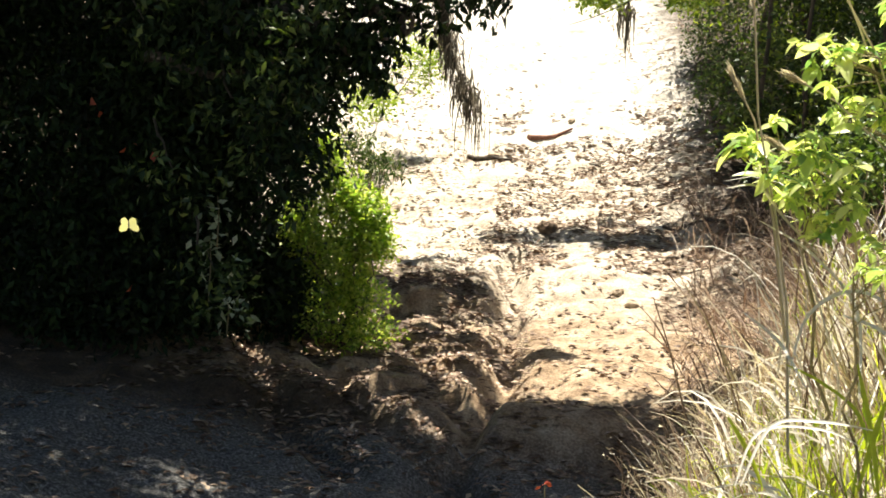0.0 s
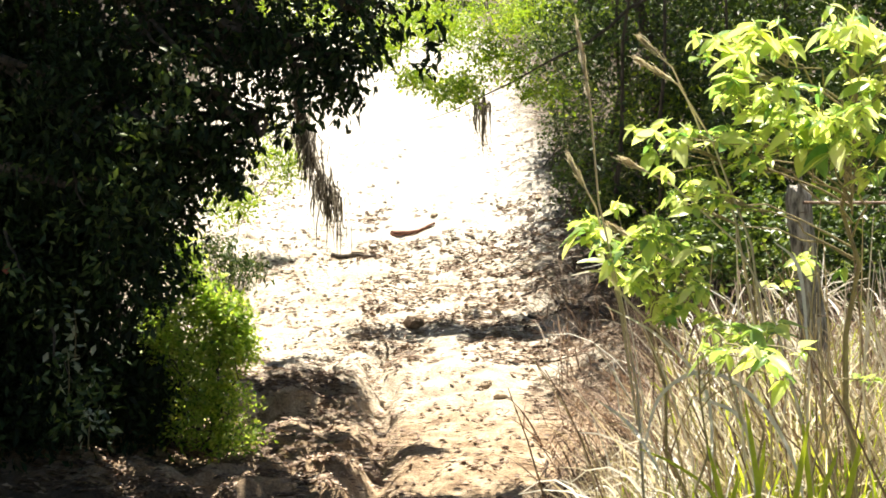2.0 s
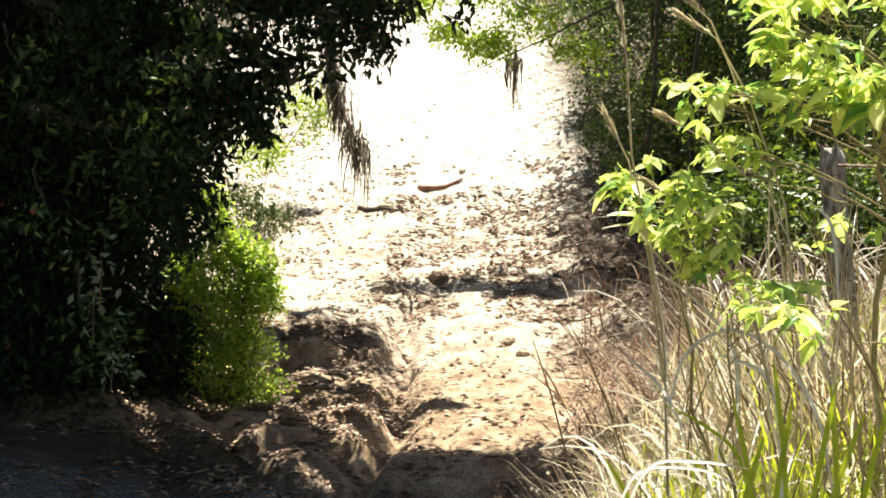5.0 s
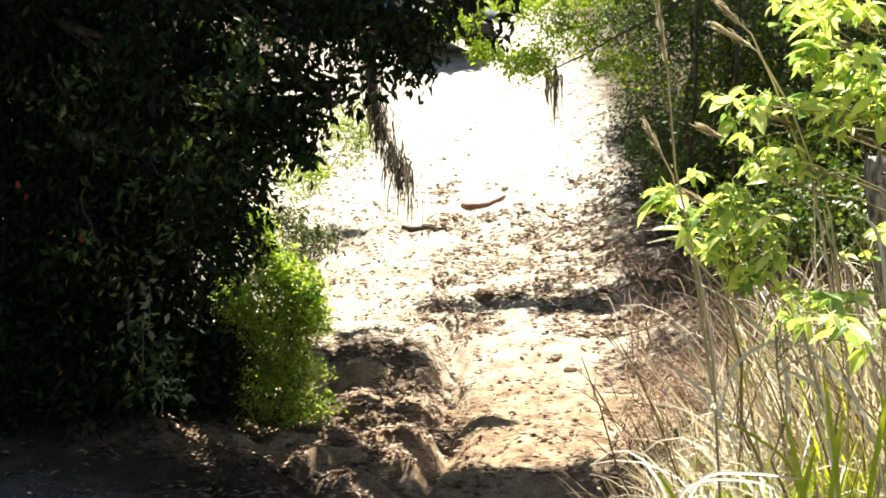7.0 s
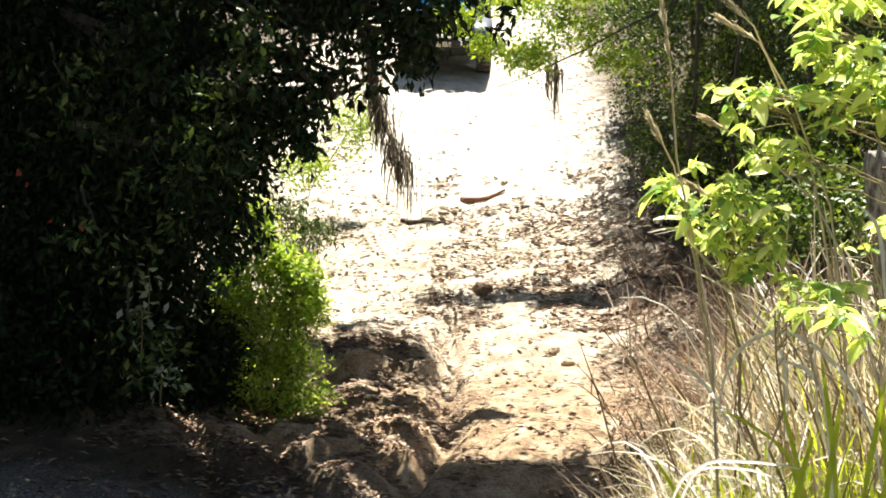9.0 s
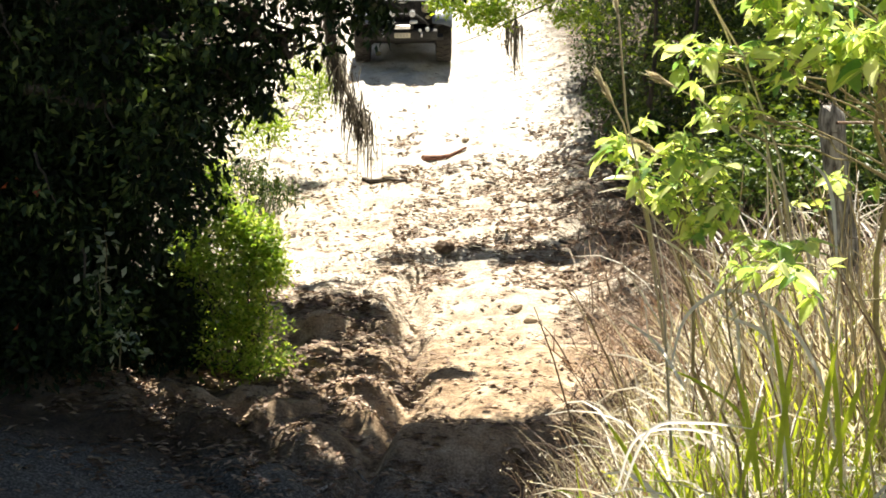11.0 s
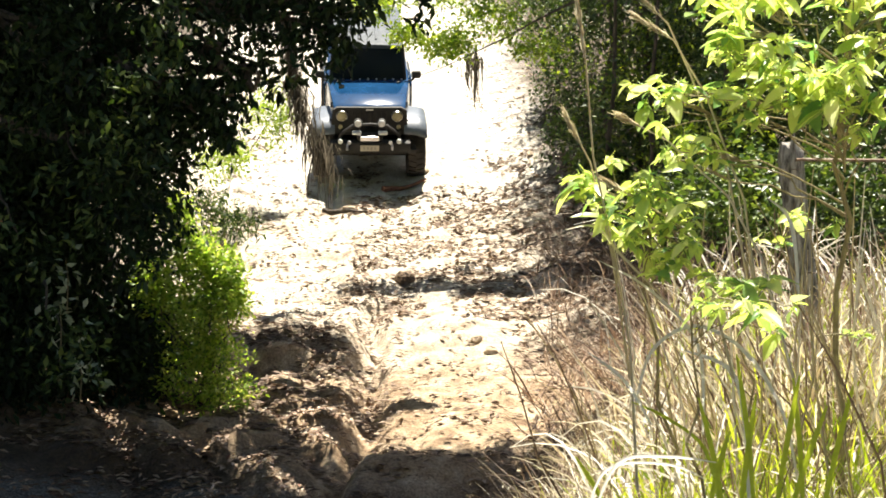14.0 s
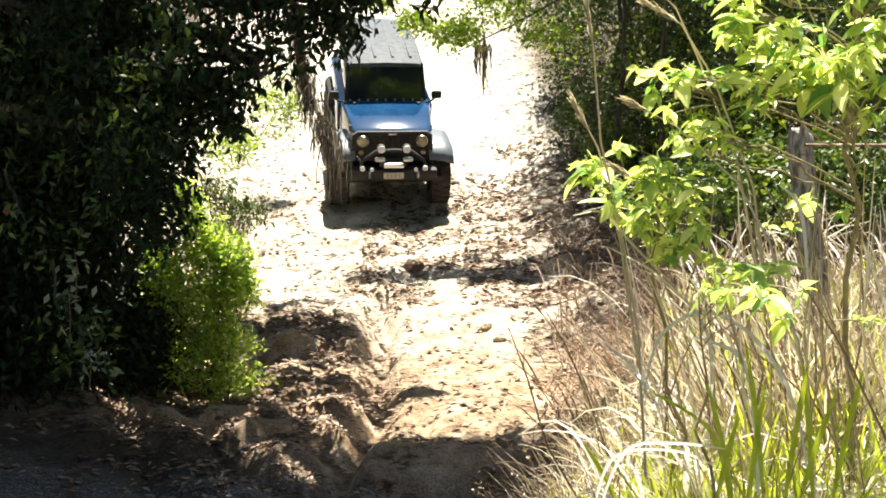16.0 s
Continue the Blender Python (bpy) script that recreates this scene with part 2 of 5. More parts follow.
def ripple(x, y, size, seed):
    """Smooth noise from -1 to 1 over the plan, with that grain in metres."""
    x, y = np.asarray(x, float) / size, np.asarray(y, float) / size
    ix, iy = np.floor(x), np.floor(y)
    fx, fy = x - ix, y - iy
    fx, fy = fx * fx * (3 - 2 * fx), fy * fy * (3 - 2 * fy)
    a, b = lattice(ix, iy, seed), lattice(ix + 1, iy, seed)
    c, d = lattice(ix, iy + 1, seed), lattice(ix + 1, iy + 1, seed)
    return 2 * ((a * (1 - fx) + b * fx) * (1 - fy) + (c * (1 - fx) + d * fx) * fy) - 1


def ease(v, lo, hi):
    t = np.clip((np.asarray(v, float) - lo) / (hi - lo), 0, 1)
    return t * t * (3 - 2 * t)


SLOPE_Y = [-60, -8, 0.8, 9.5, 12.5, 14.5, 17.0, 20.5, 23.6, 28.0, 33.0, 36.0, 42.0, 60.0, 120.0]
SLOPE_Z = [0.5, 0.2, 0.0, -2.15, -2.25, -2.15, -1.97, -1.62, -1.07, 0.17, 1.56, 2.15, 2.75, 4.7, 11.0]


def channel(x, y, ends, width, deep):
    """A trench along a chain of plan points."""
    best = np.full(np.shape(x), 1e9)
    for (ax, ay), (bx, by) in zip(ends, ends[1:]):
        t = np.clip(((x - ax) * (bx - ax) + (y - ay) * (by - ay)) / ((bx - ax) ** 2 + (by - ay) ** 2), 0, 1)
        best = np.minimum(best, np.hypot(x - ax - t * (bx - ax), y - ay - t * (by - ay)))
    return -deep * np.exp(-(best / width) ** 2)


def ground_height(x, y):
    x, y = np.broadcast_arrays(np.asarray(x, float), np.asarray(y, float))
    z = sum(np.interp(y + o, SLOPE_Y, SLOPE_Z) for o in (-1.0, -0.5, 0, 0.5, 1.0)) / 5
    # banks beside the track
    z = z + 0.32 * ease(-x, 1.7, 3.6) + 0.45 * ease(-x, 3.4, 9) + 0.30 * ease(x, 2.0, 3.2) + 0.5 * ease(x, 3, 9)
    # the grassy shoulder on which the camera stands
    edge = 0.45 + 0.15 * np.clip(y - 4, 0, 20)
    shoulder = ease(x, edge - 0.5, edge + 0.7) * (1 - ease(y, 11, 17))
    top = -0.05 * np.clip(y, 0, 20) + 0.05
    z = z + shoulder * np.maximum(top - z, 0) * 0.85
    # wheel ruts, washed-out channels and humps
    near = np.exp(-((x - 0.2) / 2.6) ** 2) * ease(y, 9, 12) * (1 - ease(y, 36, 40))
    far_rut = ease(y, 14.5, 17)
    z = z + near * far_rut * (-0.05 * np.exp(-((x + 0.55) / 0.2) ** 2) - 0.06 * np.exp(-((x - 0.55 - 0.02 * (y - 20)) / 0.28) ** 2))
    wob = 0.10 * ripple(x, y, 0.6, 9)
    z = z + channel(x + wob, y + wob, [(-0.5, 11.4), (-0.28, 12.9), (-0.16, 13.6), (0.0, 15.0), (0.1, 17.5), (0.1, 19.5)], 0.17, 0.27)
    z = z + channel(x + wob, y - wob, [(-0.3, 13.0), (-0.65, 14.2), (-1.1, 15.6), (-1.3, 17.5)], 0.16, 0.13)
    z = z + channel(x - wob, y + wob, [(-0.6, 12.3), (-1.2, 13.1), (-1.9, 14.6)], 0.16, 0.16)
    z = z + channel(x - wob, y - wob, [(-1.3, 11.6), (-1.9, 12.6), (-2.6, 14.2)], 0.15, 0.12)
    z = z + 0.13 * np.exp(-((x - 0.55) / 0.75) ** 2 - ((y - 13.3) / 0.55) ** 2)
    z = z + 0.09 * np.exp(-((x + 0.75) / 0.35) ** 2 - ((y - 13.3) / 0.5) ** 2)
    z = z + 0.10 * np.exp(-((x - 0.9) / 0.9) ** 2 - ((y - 18.6) / 0.6) ** 2)
    # little scarps where rain has cut the bank
    bank = ease(-x, -0.05, 0.35) * (1 - ease(-x, 2.4, 3.2))
    for at, drop, seed in ((13.9, 0.16, 21), (14.7, 0.10, 24), (15.5, 0.12, 22), (17.2, 0.13, 23)):
        lip = at + 0.35 * ripple(x, y * 0.3, 0.8, seed) + 0.14 * ripple(x, y, 0.25, seed + 5) + 0.25 * x
        z = z + bank * drop * (ease(y - lip, 0, 0.14) - ease(y - lip, 0.2, 1.5))
    # the drop into the shaded hollow, a shape standing for the shadow's edge
    lip = 13.35 - 0.45 * np.exp(-((x + 0.25) / 0.3) ** 2) + 0.10 * ripple(x, y * 0.2, 0.5, 31) + 0.05 * ripple(x, y, 0.16, 32)
    z = z - 0.22 * ease(x, -0.9, -0.3) * (1 - ease(x, 1.9, 2.6)) * ease(lip - y, -0.1, 0.75) * ease(y, 10.0, 12.0)
    rough = ease(y, 6, 10) * (1 - ease(y, 45, 70))
    z = z + rough * (0.06 * ripple(x, y, 1.3, 1) + 0.042 * ripple(x, y, 0.45, 2) + 0.036 * ripple(x, y * 1.6, 0.24, 3)
                     + 0.05 * np.maximum(ripple(x * 1.6, y, 0.7, 7), 0) ** 2 * (1 - ease(y, 15, 18)))
    cut = ease(y, 12.5, 13.5) * (1 - ease(y, 17.5, 19)) * (1 - ease(x, -0.1, 0.5)) * (1 - ease(-x, 3.0, 4.0))
    z = z + cut * (0.045 * ripple(x * 0.7, y, 0.28, 41) + 0.028 * ripple(x, y, 0.14, 42))
    z = z + 0.9 * ripple(x, y, 14, 5) * ease(np.hypot(x, y - 15), 30, 70)
    return z


# ---- builders ----
def mesh_from(name, verts, faces, material, smooth=False):
    me = bpy.data.meshes.new(name)
    me.from_pydata([tuple(v) for v in verts], [], [tuple(f) for f in faces])
    me.materials.append(material)
    if smooth:
        me.shade_smooth()
    return me


def part(name, bm, material, parent=None, label="", smooth=True):
    """One mesh object under a thing or a part; takes a bmesh or a finished mesh."""
    if isinstance(bm, bmesh.types.BMesh):
        me = bpy.data.meshes.new(name)
        bmesh.ops.recalc_face_normals(bm, faces=bm.faces)
        bm.to_mesh(me)
        bm.free()
        me.materials.append(material)
        if smooth:
            me.shade_smooth()
            me.set_sharp_from_angle(angle=radians(40))
    else:
        me = bm
    ob = new(name, me)
    ob.parent = parent
    if label:
        ob["label"] = label
    return ob


def empty(name, m, label, category, group="", kind=""):
    ob = new(name)
    ob.matrix_basis = m
    return tagged(ob, label, category, group, kind)


def tube(bm, points, radii, sides=8, cap=True):
    """A tapered round bar along a chain of points."""
    pts = [Vector(p) for p in points]
    rings = []
    for i, p in enumerate(pts):
        way = (pts[min(i + 1, len(pts) - 1)] - pts[max(i - 1, 0)]).normalized()
        a = way.orthogonal().normalized() if i == 0 else (rings_a - way * rings_a.dot(way)).normalized()
        rings_a = a
        b = way.cross(a)
        rings.append([bm.verts.new(p + (a * math.cos(k * math.tau / sides) + b * math.sin(k * math.tau / sides)) * radii[i]) for k in range(sides)])
    for r0, r1 in zip(rings, rings[1:]):
        for k in range(sides):
            bm.faces.new((r0[k], r0[(k + 1) % sides], r1[(k + 1) % sides], r1[k]))
    if cap:
        bm.faces.new(rings[0])
        bm.faces.new(rings[-1])
    return bm


def bar(points, radii, sides=8):
    return tube(bmesh.new(), points, radii, sides)


def loft(sections):
    """A closed skin through a row of rings with equal counts."""
    bm = bmesh.new()
    rings = [[bm.verts.new(p) for p in ring] for ring in sections]
    n = len(rings[0])
    for r0, r1 in zip(rings, rings[1:]):
        for k in range(n):
            bm.faces.new((r0[k], r0[(k + 1) % n], r1[(k + 1) % n], r1[k]))
    bm.faces.new(rings[0])
    bm.faces.new(rings[-1])
    return bm


def block(x0, x1, y0, y1, z0, z1, bevel=0.0, segments=2):
    bm = bmesh.new()
    bmesh.ops.create_cube(bm, size=1)
    for v in bm.verts:
        v.co = Vector(((x0 + x1) / 2 + v.co.x * (x1 - x0), (y0 + y1) / 2 + v.co.y * (y1 - y0), (z0 + z1) / 2 + v.co.z * (z1 - z0)))
    if bevel:
        bmesh.ops.bevel(bm, geom=bm.edges[:], offset=bevel, segments=segments, affect="EDGES", profile=0.5)
    return bm


def disc(centre, axis, radius, depth, sides=24, bevel=0.0):
    bm = bmesh.new()
    bmesh.ops.create_cone(bm, cap_ends=True, segments=sides, radius1=radius, radius2=radius, depth=depth)
    if bevel:
        rim = [e for e in bm.edges if abs(e.verts[0].co.z - e.verts[1].co.z) < 1e-6]
        bmesh.ops.bevel(bm, geom=rim, offset=bevel, segments=2, affect="EDGES", profile=0.5)
    turn = Vector((0, 0, 1)).rotation_difference(Vector(axis)).to_matrix().to_4x4()
    bmesh.ops.transform(bm, matrix=Matrix.Translation(centre) @ turn, verts=bm.verts)
    return bm


def leaf_mesh(name, centres, length, width, material, rng, hang=0.3, flat=0.0, across=1.0):
    """Many small folded leaves, one at each centre. hang: how far they droop; flat: how level they lie; across: how far they lie along x."""
    c = np.asarray(centres, float)
    n = len(c)
    along = rng.normal(size=(n, 3))
    along[:, 2] = along[:, 2] * (1 - flat) - hang * 1.5
    along[:, 0] *= across
    along /= np.linalg.norm(along, axis=1, keepdims=True)
    other = rng.normal(size=(n, 3))
    if flat:
        other[:, 2] *= 1 - flat
    side = np.cross(along, other)
    if flat:
        side = np.cross(along, np.array([0, 0, 1.0]) + (1 - flat) * rng.normal(size=(n, 3)))
    side /= np.linalg.norm(side, axis=1, keepdims=True) + 1e-9
    up = np.cross(side, along)
    size = length * rng.uniform(0.6, 1.25, (n, 1))
    wide = size * (width / length)
    v = np.empty((n, 4, 3))
    v[:, 0] = c
    v[:, 1] = c + along * size * 0.45 + side * wide * 0.5 + up * wide * 0.18
    v[:, 2] = c + along * size - up * size * 0.08
    v[:, 3] = c + along * size * 0.45 - side * wide * 0.5 + up * wide * 0.18
    me = bpy.data.meshes.new(name)
    me.vertices.add(4 * n)
    me.vertices.foreach_set("co", v.ravel())
    me.loops.add(6 * n)
    me.loops.foreach_set("vertex_index", (np.array([0, 1, 2, 0, 2, 3])[None] + 4 * np.arange(n)[:, None]).ravel().astype(np.int32))
    me.polygons.add(2 * n)
    me.polygons.foreach_set("loop_start", np.arange(0, 6 * n, 3, dtype=np.int32))
    me.polygons.foreach_set("loop_total", np.full(2 * n, 3, dtype=np.int32))
    me.update(calc_edges=True)
    me.materials.append(material)
    return me


def clumps(rng, centre, radii, twigs, leaves, spread, hollow=0.35, drop=0.0):
    """Leaf places in an uneven, gappy crown: twigs spread through an ellipsoid, leaves round each twig."""
    d = rng.normal(size=(twigs, 3))
    d /= np.linalg.norm(d, axis=1, keepdims=True)
    r = rng.uniform(hollow ** 3, 1, (twigs, 1)) ** (1 / 3) * rng.uniform(0.85, 1.12, (twigs, 1))
    t = np.asarray(centre) + d * r * np.asarray(radii)
    p = np.repeat(t, leaves, axis=0) + rng.normal(size=(twigs * leaves, 3)) * spread * rng.uniform(0.5, 1.3, (twigs * leaves, 1))
    if drop:
        p[:, 2] -= drop * rng.uniform(0, 1, len(p)) ** 2
    return p


def above_ground(p, lift=0.03):
    return p[p[:, 2] > ground_height(p[:, 0], p[:, 1]) + lift]


# gaps cut in the crowns to let sun onto chosen spots: chains of ground points, and the gap's half width
GAPS = [
    ([(-2.79, 14.97, -1.90), (-2.53, 14.33, -1.97), (-2.32, 13.86, -2.09), (-2.07, 13.50, -2.12)], 0.10),
    ([(-1.24, 13.57, -2.10), (-0.96, 13.31, -2.10), (-0.75, 12.87, -2.17), (-0.54, 12.77, -2.37)], 0.11),
    ([(-1.55, 14.03, -2.19), (-1.24, 13.57, -2.13)], 0.07),
    ([(-1.36, 12.73, -2.19), (-1.15, 12.09, -2.23)], 0.07),
    ([(-1.35, 15.00, -2.04), (-1.05, 14.75, -1.99), (-0.62, 14.70, -2.03), (-0.05, 14.84, -2.34)], 0.13),
    ([(-0.62, 14.70, -2.03), (-0.48, 14.16, -2.15), (-0.25, 13.90, -2.31)], 0.13),
    ([(-1.70, 14.90, -0.10), (-1.55, 14.90, -0.40), (-1.36, 14.90, -0.80)], 0.42),
    ([(-2.02, 14.60, -0.55), (-1.90, 14.60, -0.80)], 0.20),
    ([(-2.687, 13.747, -0.40), (-2.687, 13.747, -0.60)], 0.13),
    ([(-2.749, 13.697, -0.80), (-2.749, 13.697, -1.0)], 0.11),
    ([(-2.55, 13.542, -1.25), (-2.55, 13.542, -1.40)], 0.11),
]


def sun_gaps(p, rng):
    """Leaf places less those that would close the gaps."""
    p = np.asarray(p)
    gone = np.zeros(len(p), bool)
    for chain, half in GAPS:
        for a, b in zip(chain, chain[1:]):
            for t in np.linspace(0, 1, max(2, int(math.dist(a, b) / 0.1))):
                v = p - (np.array(a) * (1 - t) + np.array(b) * t)
                up = v @ TO_SUN
                gone |= (up > 0.3 + 2 * half) & (np.linalg.norm(v - up[:, None] * TO_SUN, axis=1) < half * rng.uniform(0.75, 1.15))
    return p[~gone]


def branchy(rng, start, end, sag=0.0, steps=6, wander=0.12):
    a, b = np.array(start, float), np.array(end, float)
    pts = [a + (b - a) * k / steps + (rng.normal(size=3) * wander * math.sin(math.pi * k / steps)) - np.array([0, 0, sag * math.sin(math.pi * k / steps)]) for k in range(steps + 1)]
    return pts


def ribbon_mesh(name, roots, tips, widths, material, rng, arch=0.3, steps=6, droop=0.0):
    """Blades: thin, creased, tapered strips that arch from root to tip."""
    verts, faces = [], []
    for a, b, w in zip(roots, tips, widths):
        a, b = np.array(a), np.array(b)
        way = b - a
        side = np.cross(way, [0, 0, 1.0] + rng.normal(size=3) * 0.4)
        side /= np.linalg.norm(side) + 1e-9
        lift = np.linalg.norm(way) * arch * rng.uniform(0.4, 1.3)
        kink = rng.normal(size=3) * 0.06 * min(0.5, float(np.linalg.norm(way)))
        for k in range(steps + 1):
            t = k / steps
            p = a + way * t + np.array([0, 0, lift * 4 * t * (1 - t) - droop * t ** 3]) + kink * math.sin(math.pi * t)
            half = side * w * 0.5 * min(1.0, 1.6 * (1 - t) + 0.06)
            i = len(verts)
            verts += [p - half, p + [0, 0, -w * 0.25], p + half]
            if k:
                faces += [(i - 3, i - 2, i + 1, i), (i - 2, i - 1, i + 2, i + 1)]
    return mesh_from(name, verts, faces, material)


# ---- ground ----
def spaced(stops):
    out = []
    for (a, b), step in stops:
        out += list(np.arange(a, b - step * 0.4, step))
    return np.array(out + [stops[-1][0][1]])


def build_ground():
    gx = np.concatenate([[-600, -300, -150, -80, -50, -35, -25], spaced([((-20, -6), 0.7), ((-6, -4), 0.2), ((-4, 4.4), 0.06), ((4.4, 7), 0.2), ((7, 20), 0.7)]), [25, 35, 50, 80, 150, 300, 600]])
    gy = np.concatenate([[-600, -300, -150, -80, -50, -35, -25], spaced([((-20, 0), 0.7), ((0, 9), 0.2), ((9, 30), 0.06), ((30, 44), 0.12), ((44, 70), 0.8)]), [80, 95, 120, 160, 300, 600]])
    x, y = np.meshgrid(gx, gy)
    z = ground_height(x, y)
    nx, ny = len(gx), len(gy)
    me = bpy.data.meshes.new("ground")
    me.vertices.add(nx * ny)
    me.vertices.foreach_set("co", np.stack([x, y, z], 2).ravel())
    k = (np.arange(ny - 1)[:, None] * nx + np.arange(nx - 1)[None]).ravel()
    quads = np.stack([k, k + 1, k + nx + 1, k + nx], 1).astype(np.int32)
    me.loops.add(quads.size)
    me.loops.foreach_set("vertex_index", quads.ravel())
    me.polygons.add(len(quads))
    me.polygons.foreach_set("loop_start", np.arange(0, quads.size, 4, dtype=np.int32))
    me.polygons.foreach_set("loop_total", np.full(len(quads), 4, dtype=np.int32))
    me.update(calc_edges=True)
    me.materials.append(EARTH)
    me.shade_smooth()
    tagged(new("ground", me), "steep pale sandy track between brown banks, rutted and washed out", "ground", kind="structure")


build_ground()


def on_ground(x, y, lift=0.0):
    return Vector((x, y, float(ground_height(x, y)) + lift))


# ---- trees ----
def make_tree(name, base, height, thick, lean, blobs, leaf, material, label, seed, group="", hang=0.3, extra=(), category="tree"):
    """A tree: tapered trunk, limbs to each part of the crown, and a crown of separate leaves.
    blobs: (centre, radii, twigs, leaves, spread), in world metres."""
    rng = np.random.default_rng(seed)
    root = on_ground(*base, -0.15)
    thing = empty(name, Matrix.Translation(root), label, category, group)
    top = np.array([lean[0], lean[1], height])
    spine = branchy(rng, (0, 0, 0), top, 0, 8, 0.05 * height / 4)
    part("trunk", bar(spine, [thick * (1.35 if k == 0 else 1 - 0.09 * k) for k in range(9)], 12), BARK, thing)
    leaves = []
    for centre, radii, twigs, per, spread in blobs:
        c = np.array(centre) - np.array(root)
        start = spine[min(range(3, 9), key=lambda k: abs(spine[k][2] - c[2] * 0.8))]
        limb = branchy(rng, start, c, -0.12 * np.linalg.norm(c - start), 6, 0.08 * np.linalg.norm(c - start))
        part("limb", bar(limb, [thick * 0.26 * (1 - 0.13 * k) for k in range(7)], 7), BARK, thing)
        for _ in range(5):
            end = c + np.clip(rng.normal(size=3), -1, 1) * np.array(radii) * 0.5
            twig = branchy(rng, limb[rng.integers(3, 7)], end, 0.05, 4, 0.06)
            part("branch", bar(twig, [thick * 0.16, thick * 0.13, thick * 0.1, thick * 0.07, thick * 0.04], 5), BARK, thing)
        p = clumps(rng, centre, radii, twigs, per, spread, drop=hang * 0.5)
        leaves.append(sun_gaps(above_ground(p), rng) - np.array(root))
    crown = np.concatenate(leaves)
    part("crown", leaf_mesh("crown", crown, *leaf, material, rng, hang), material, thing)
    return thing


def make_shrub(name, base, blobs, leaf, material, label, seed, stems=7, group="", hang=0.1, category="shrub", flat=0.0):
    rng = np.random.default_rng(seed)
    root = on_ground(*base, -0.05)
    thing = empty(name, Matrix.Translation(root), label, category, group)
    leaves = []
    for centre, radii, twigs, per, spread in blobs:
        c = np.array(centre) - np.array(root)
        for _ in range(stems):
            end = c + rng.normal(size=3) * np.array(radii) * 0.5
            part("stem", bar(branchy(rng, rng.normal(size=3) * [0.12, 0.12, 0], end, 0, 4, 0.06), [0.012, 0.010, 0.008, 0.006, 0.003], 5), BARK, thing)
        stray = np.array(radii) * 1.3
        leaves.append(above_ground(np.concatenate([clumps(rng, centre, radii, twigs, per, spread, hollow=0.1), clumps(rng, centre, stray, twigs // 4 + 1, per // 2, spread * 0.7, hollow=0.7)])) - np.array(root))
    part("foliage", leaf_mesh("foliage", np.concatenate(leaves), *leaf, material, rng, hang, flat), material, thing)
    return thing


def hanging_moss(path, length, strands, label, seed, thick=0.0, fine=1.0):
    """Grey moss in long strands below a chain of points."""
    rng = np.random.default_rng(seed)
    pts = np.array(path, float)
    thing = empty("hanging_moss", Matrix.Translation(pts[0]), label, "moss", "moss hanging over the track")
    if thick:
        part("dead_limb", bar([p - pts[0] for p in pts], [thick * max(0.12, 1 - 1.15 * k / (len(pts) - 1)) for k in range(len(pts))], 8), BARK, thing)
    roots, tips, widths = [], [], []
    for _ in range(strands):
        t = rng.uniform(0, len(pts) - 1)
        i = min(int(t), len(pts) - 2)
        a = pts[i] + (pts[i + 1] - pts[i]) * (t - i) - pts[0] + rng.normal(size=3) * 0.085
        drop = length * rng.uniform(0.15, 1.0) ** 1.3
        roots.append(a)
        tips.append(a + np.array([rng.normal() * 0.045, rng.normal() * 0.045, -drop]))
        widths.append(rng.uniform(0.012, 0.042) * fine)
    part("tangle", ribbon_mesh("tangle", roots, tips, widths, MOSS, rng, 0.0, 5), MOSS, thing)["kind"] = "stuff"
    return thing


# the great dark oak that overhangs the track from its shaded side
oak_leaf_size = (0.115, 0.048)
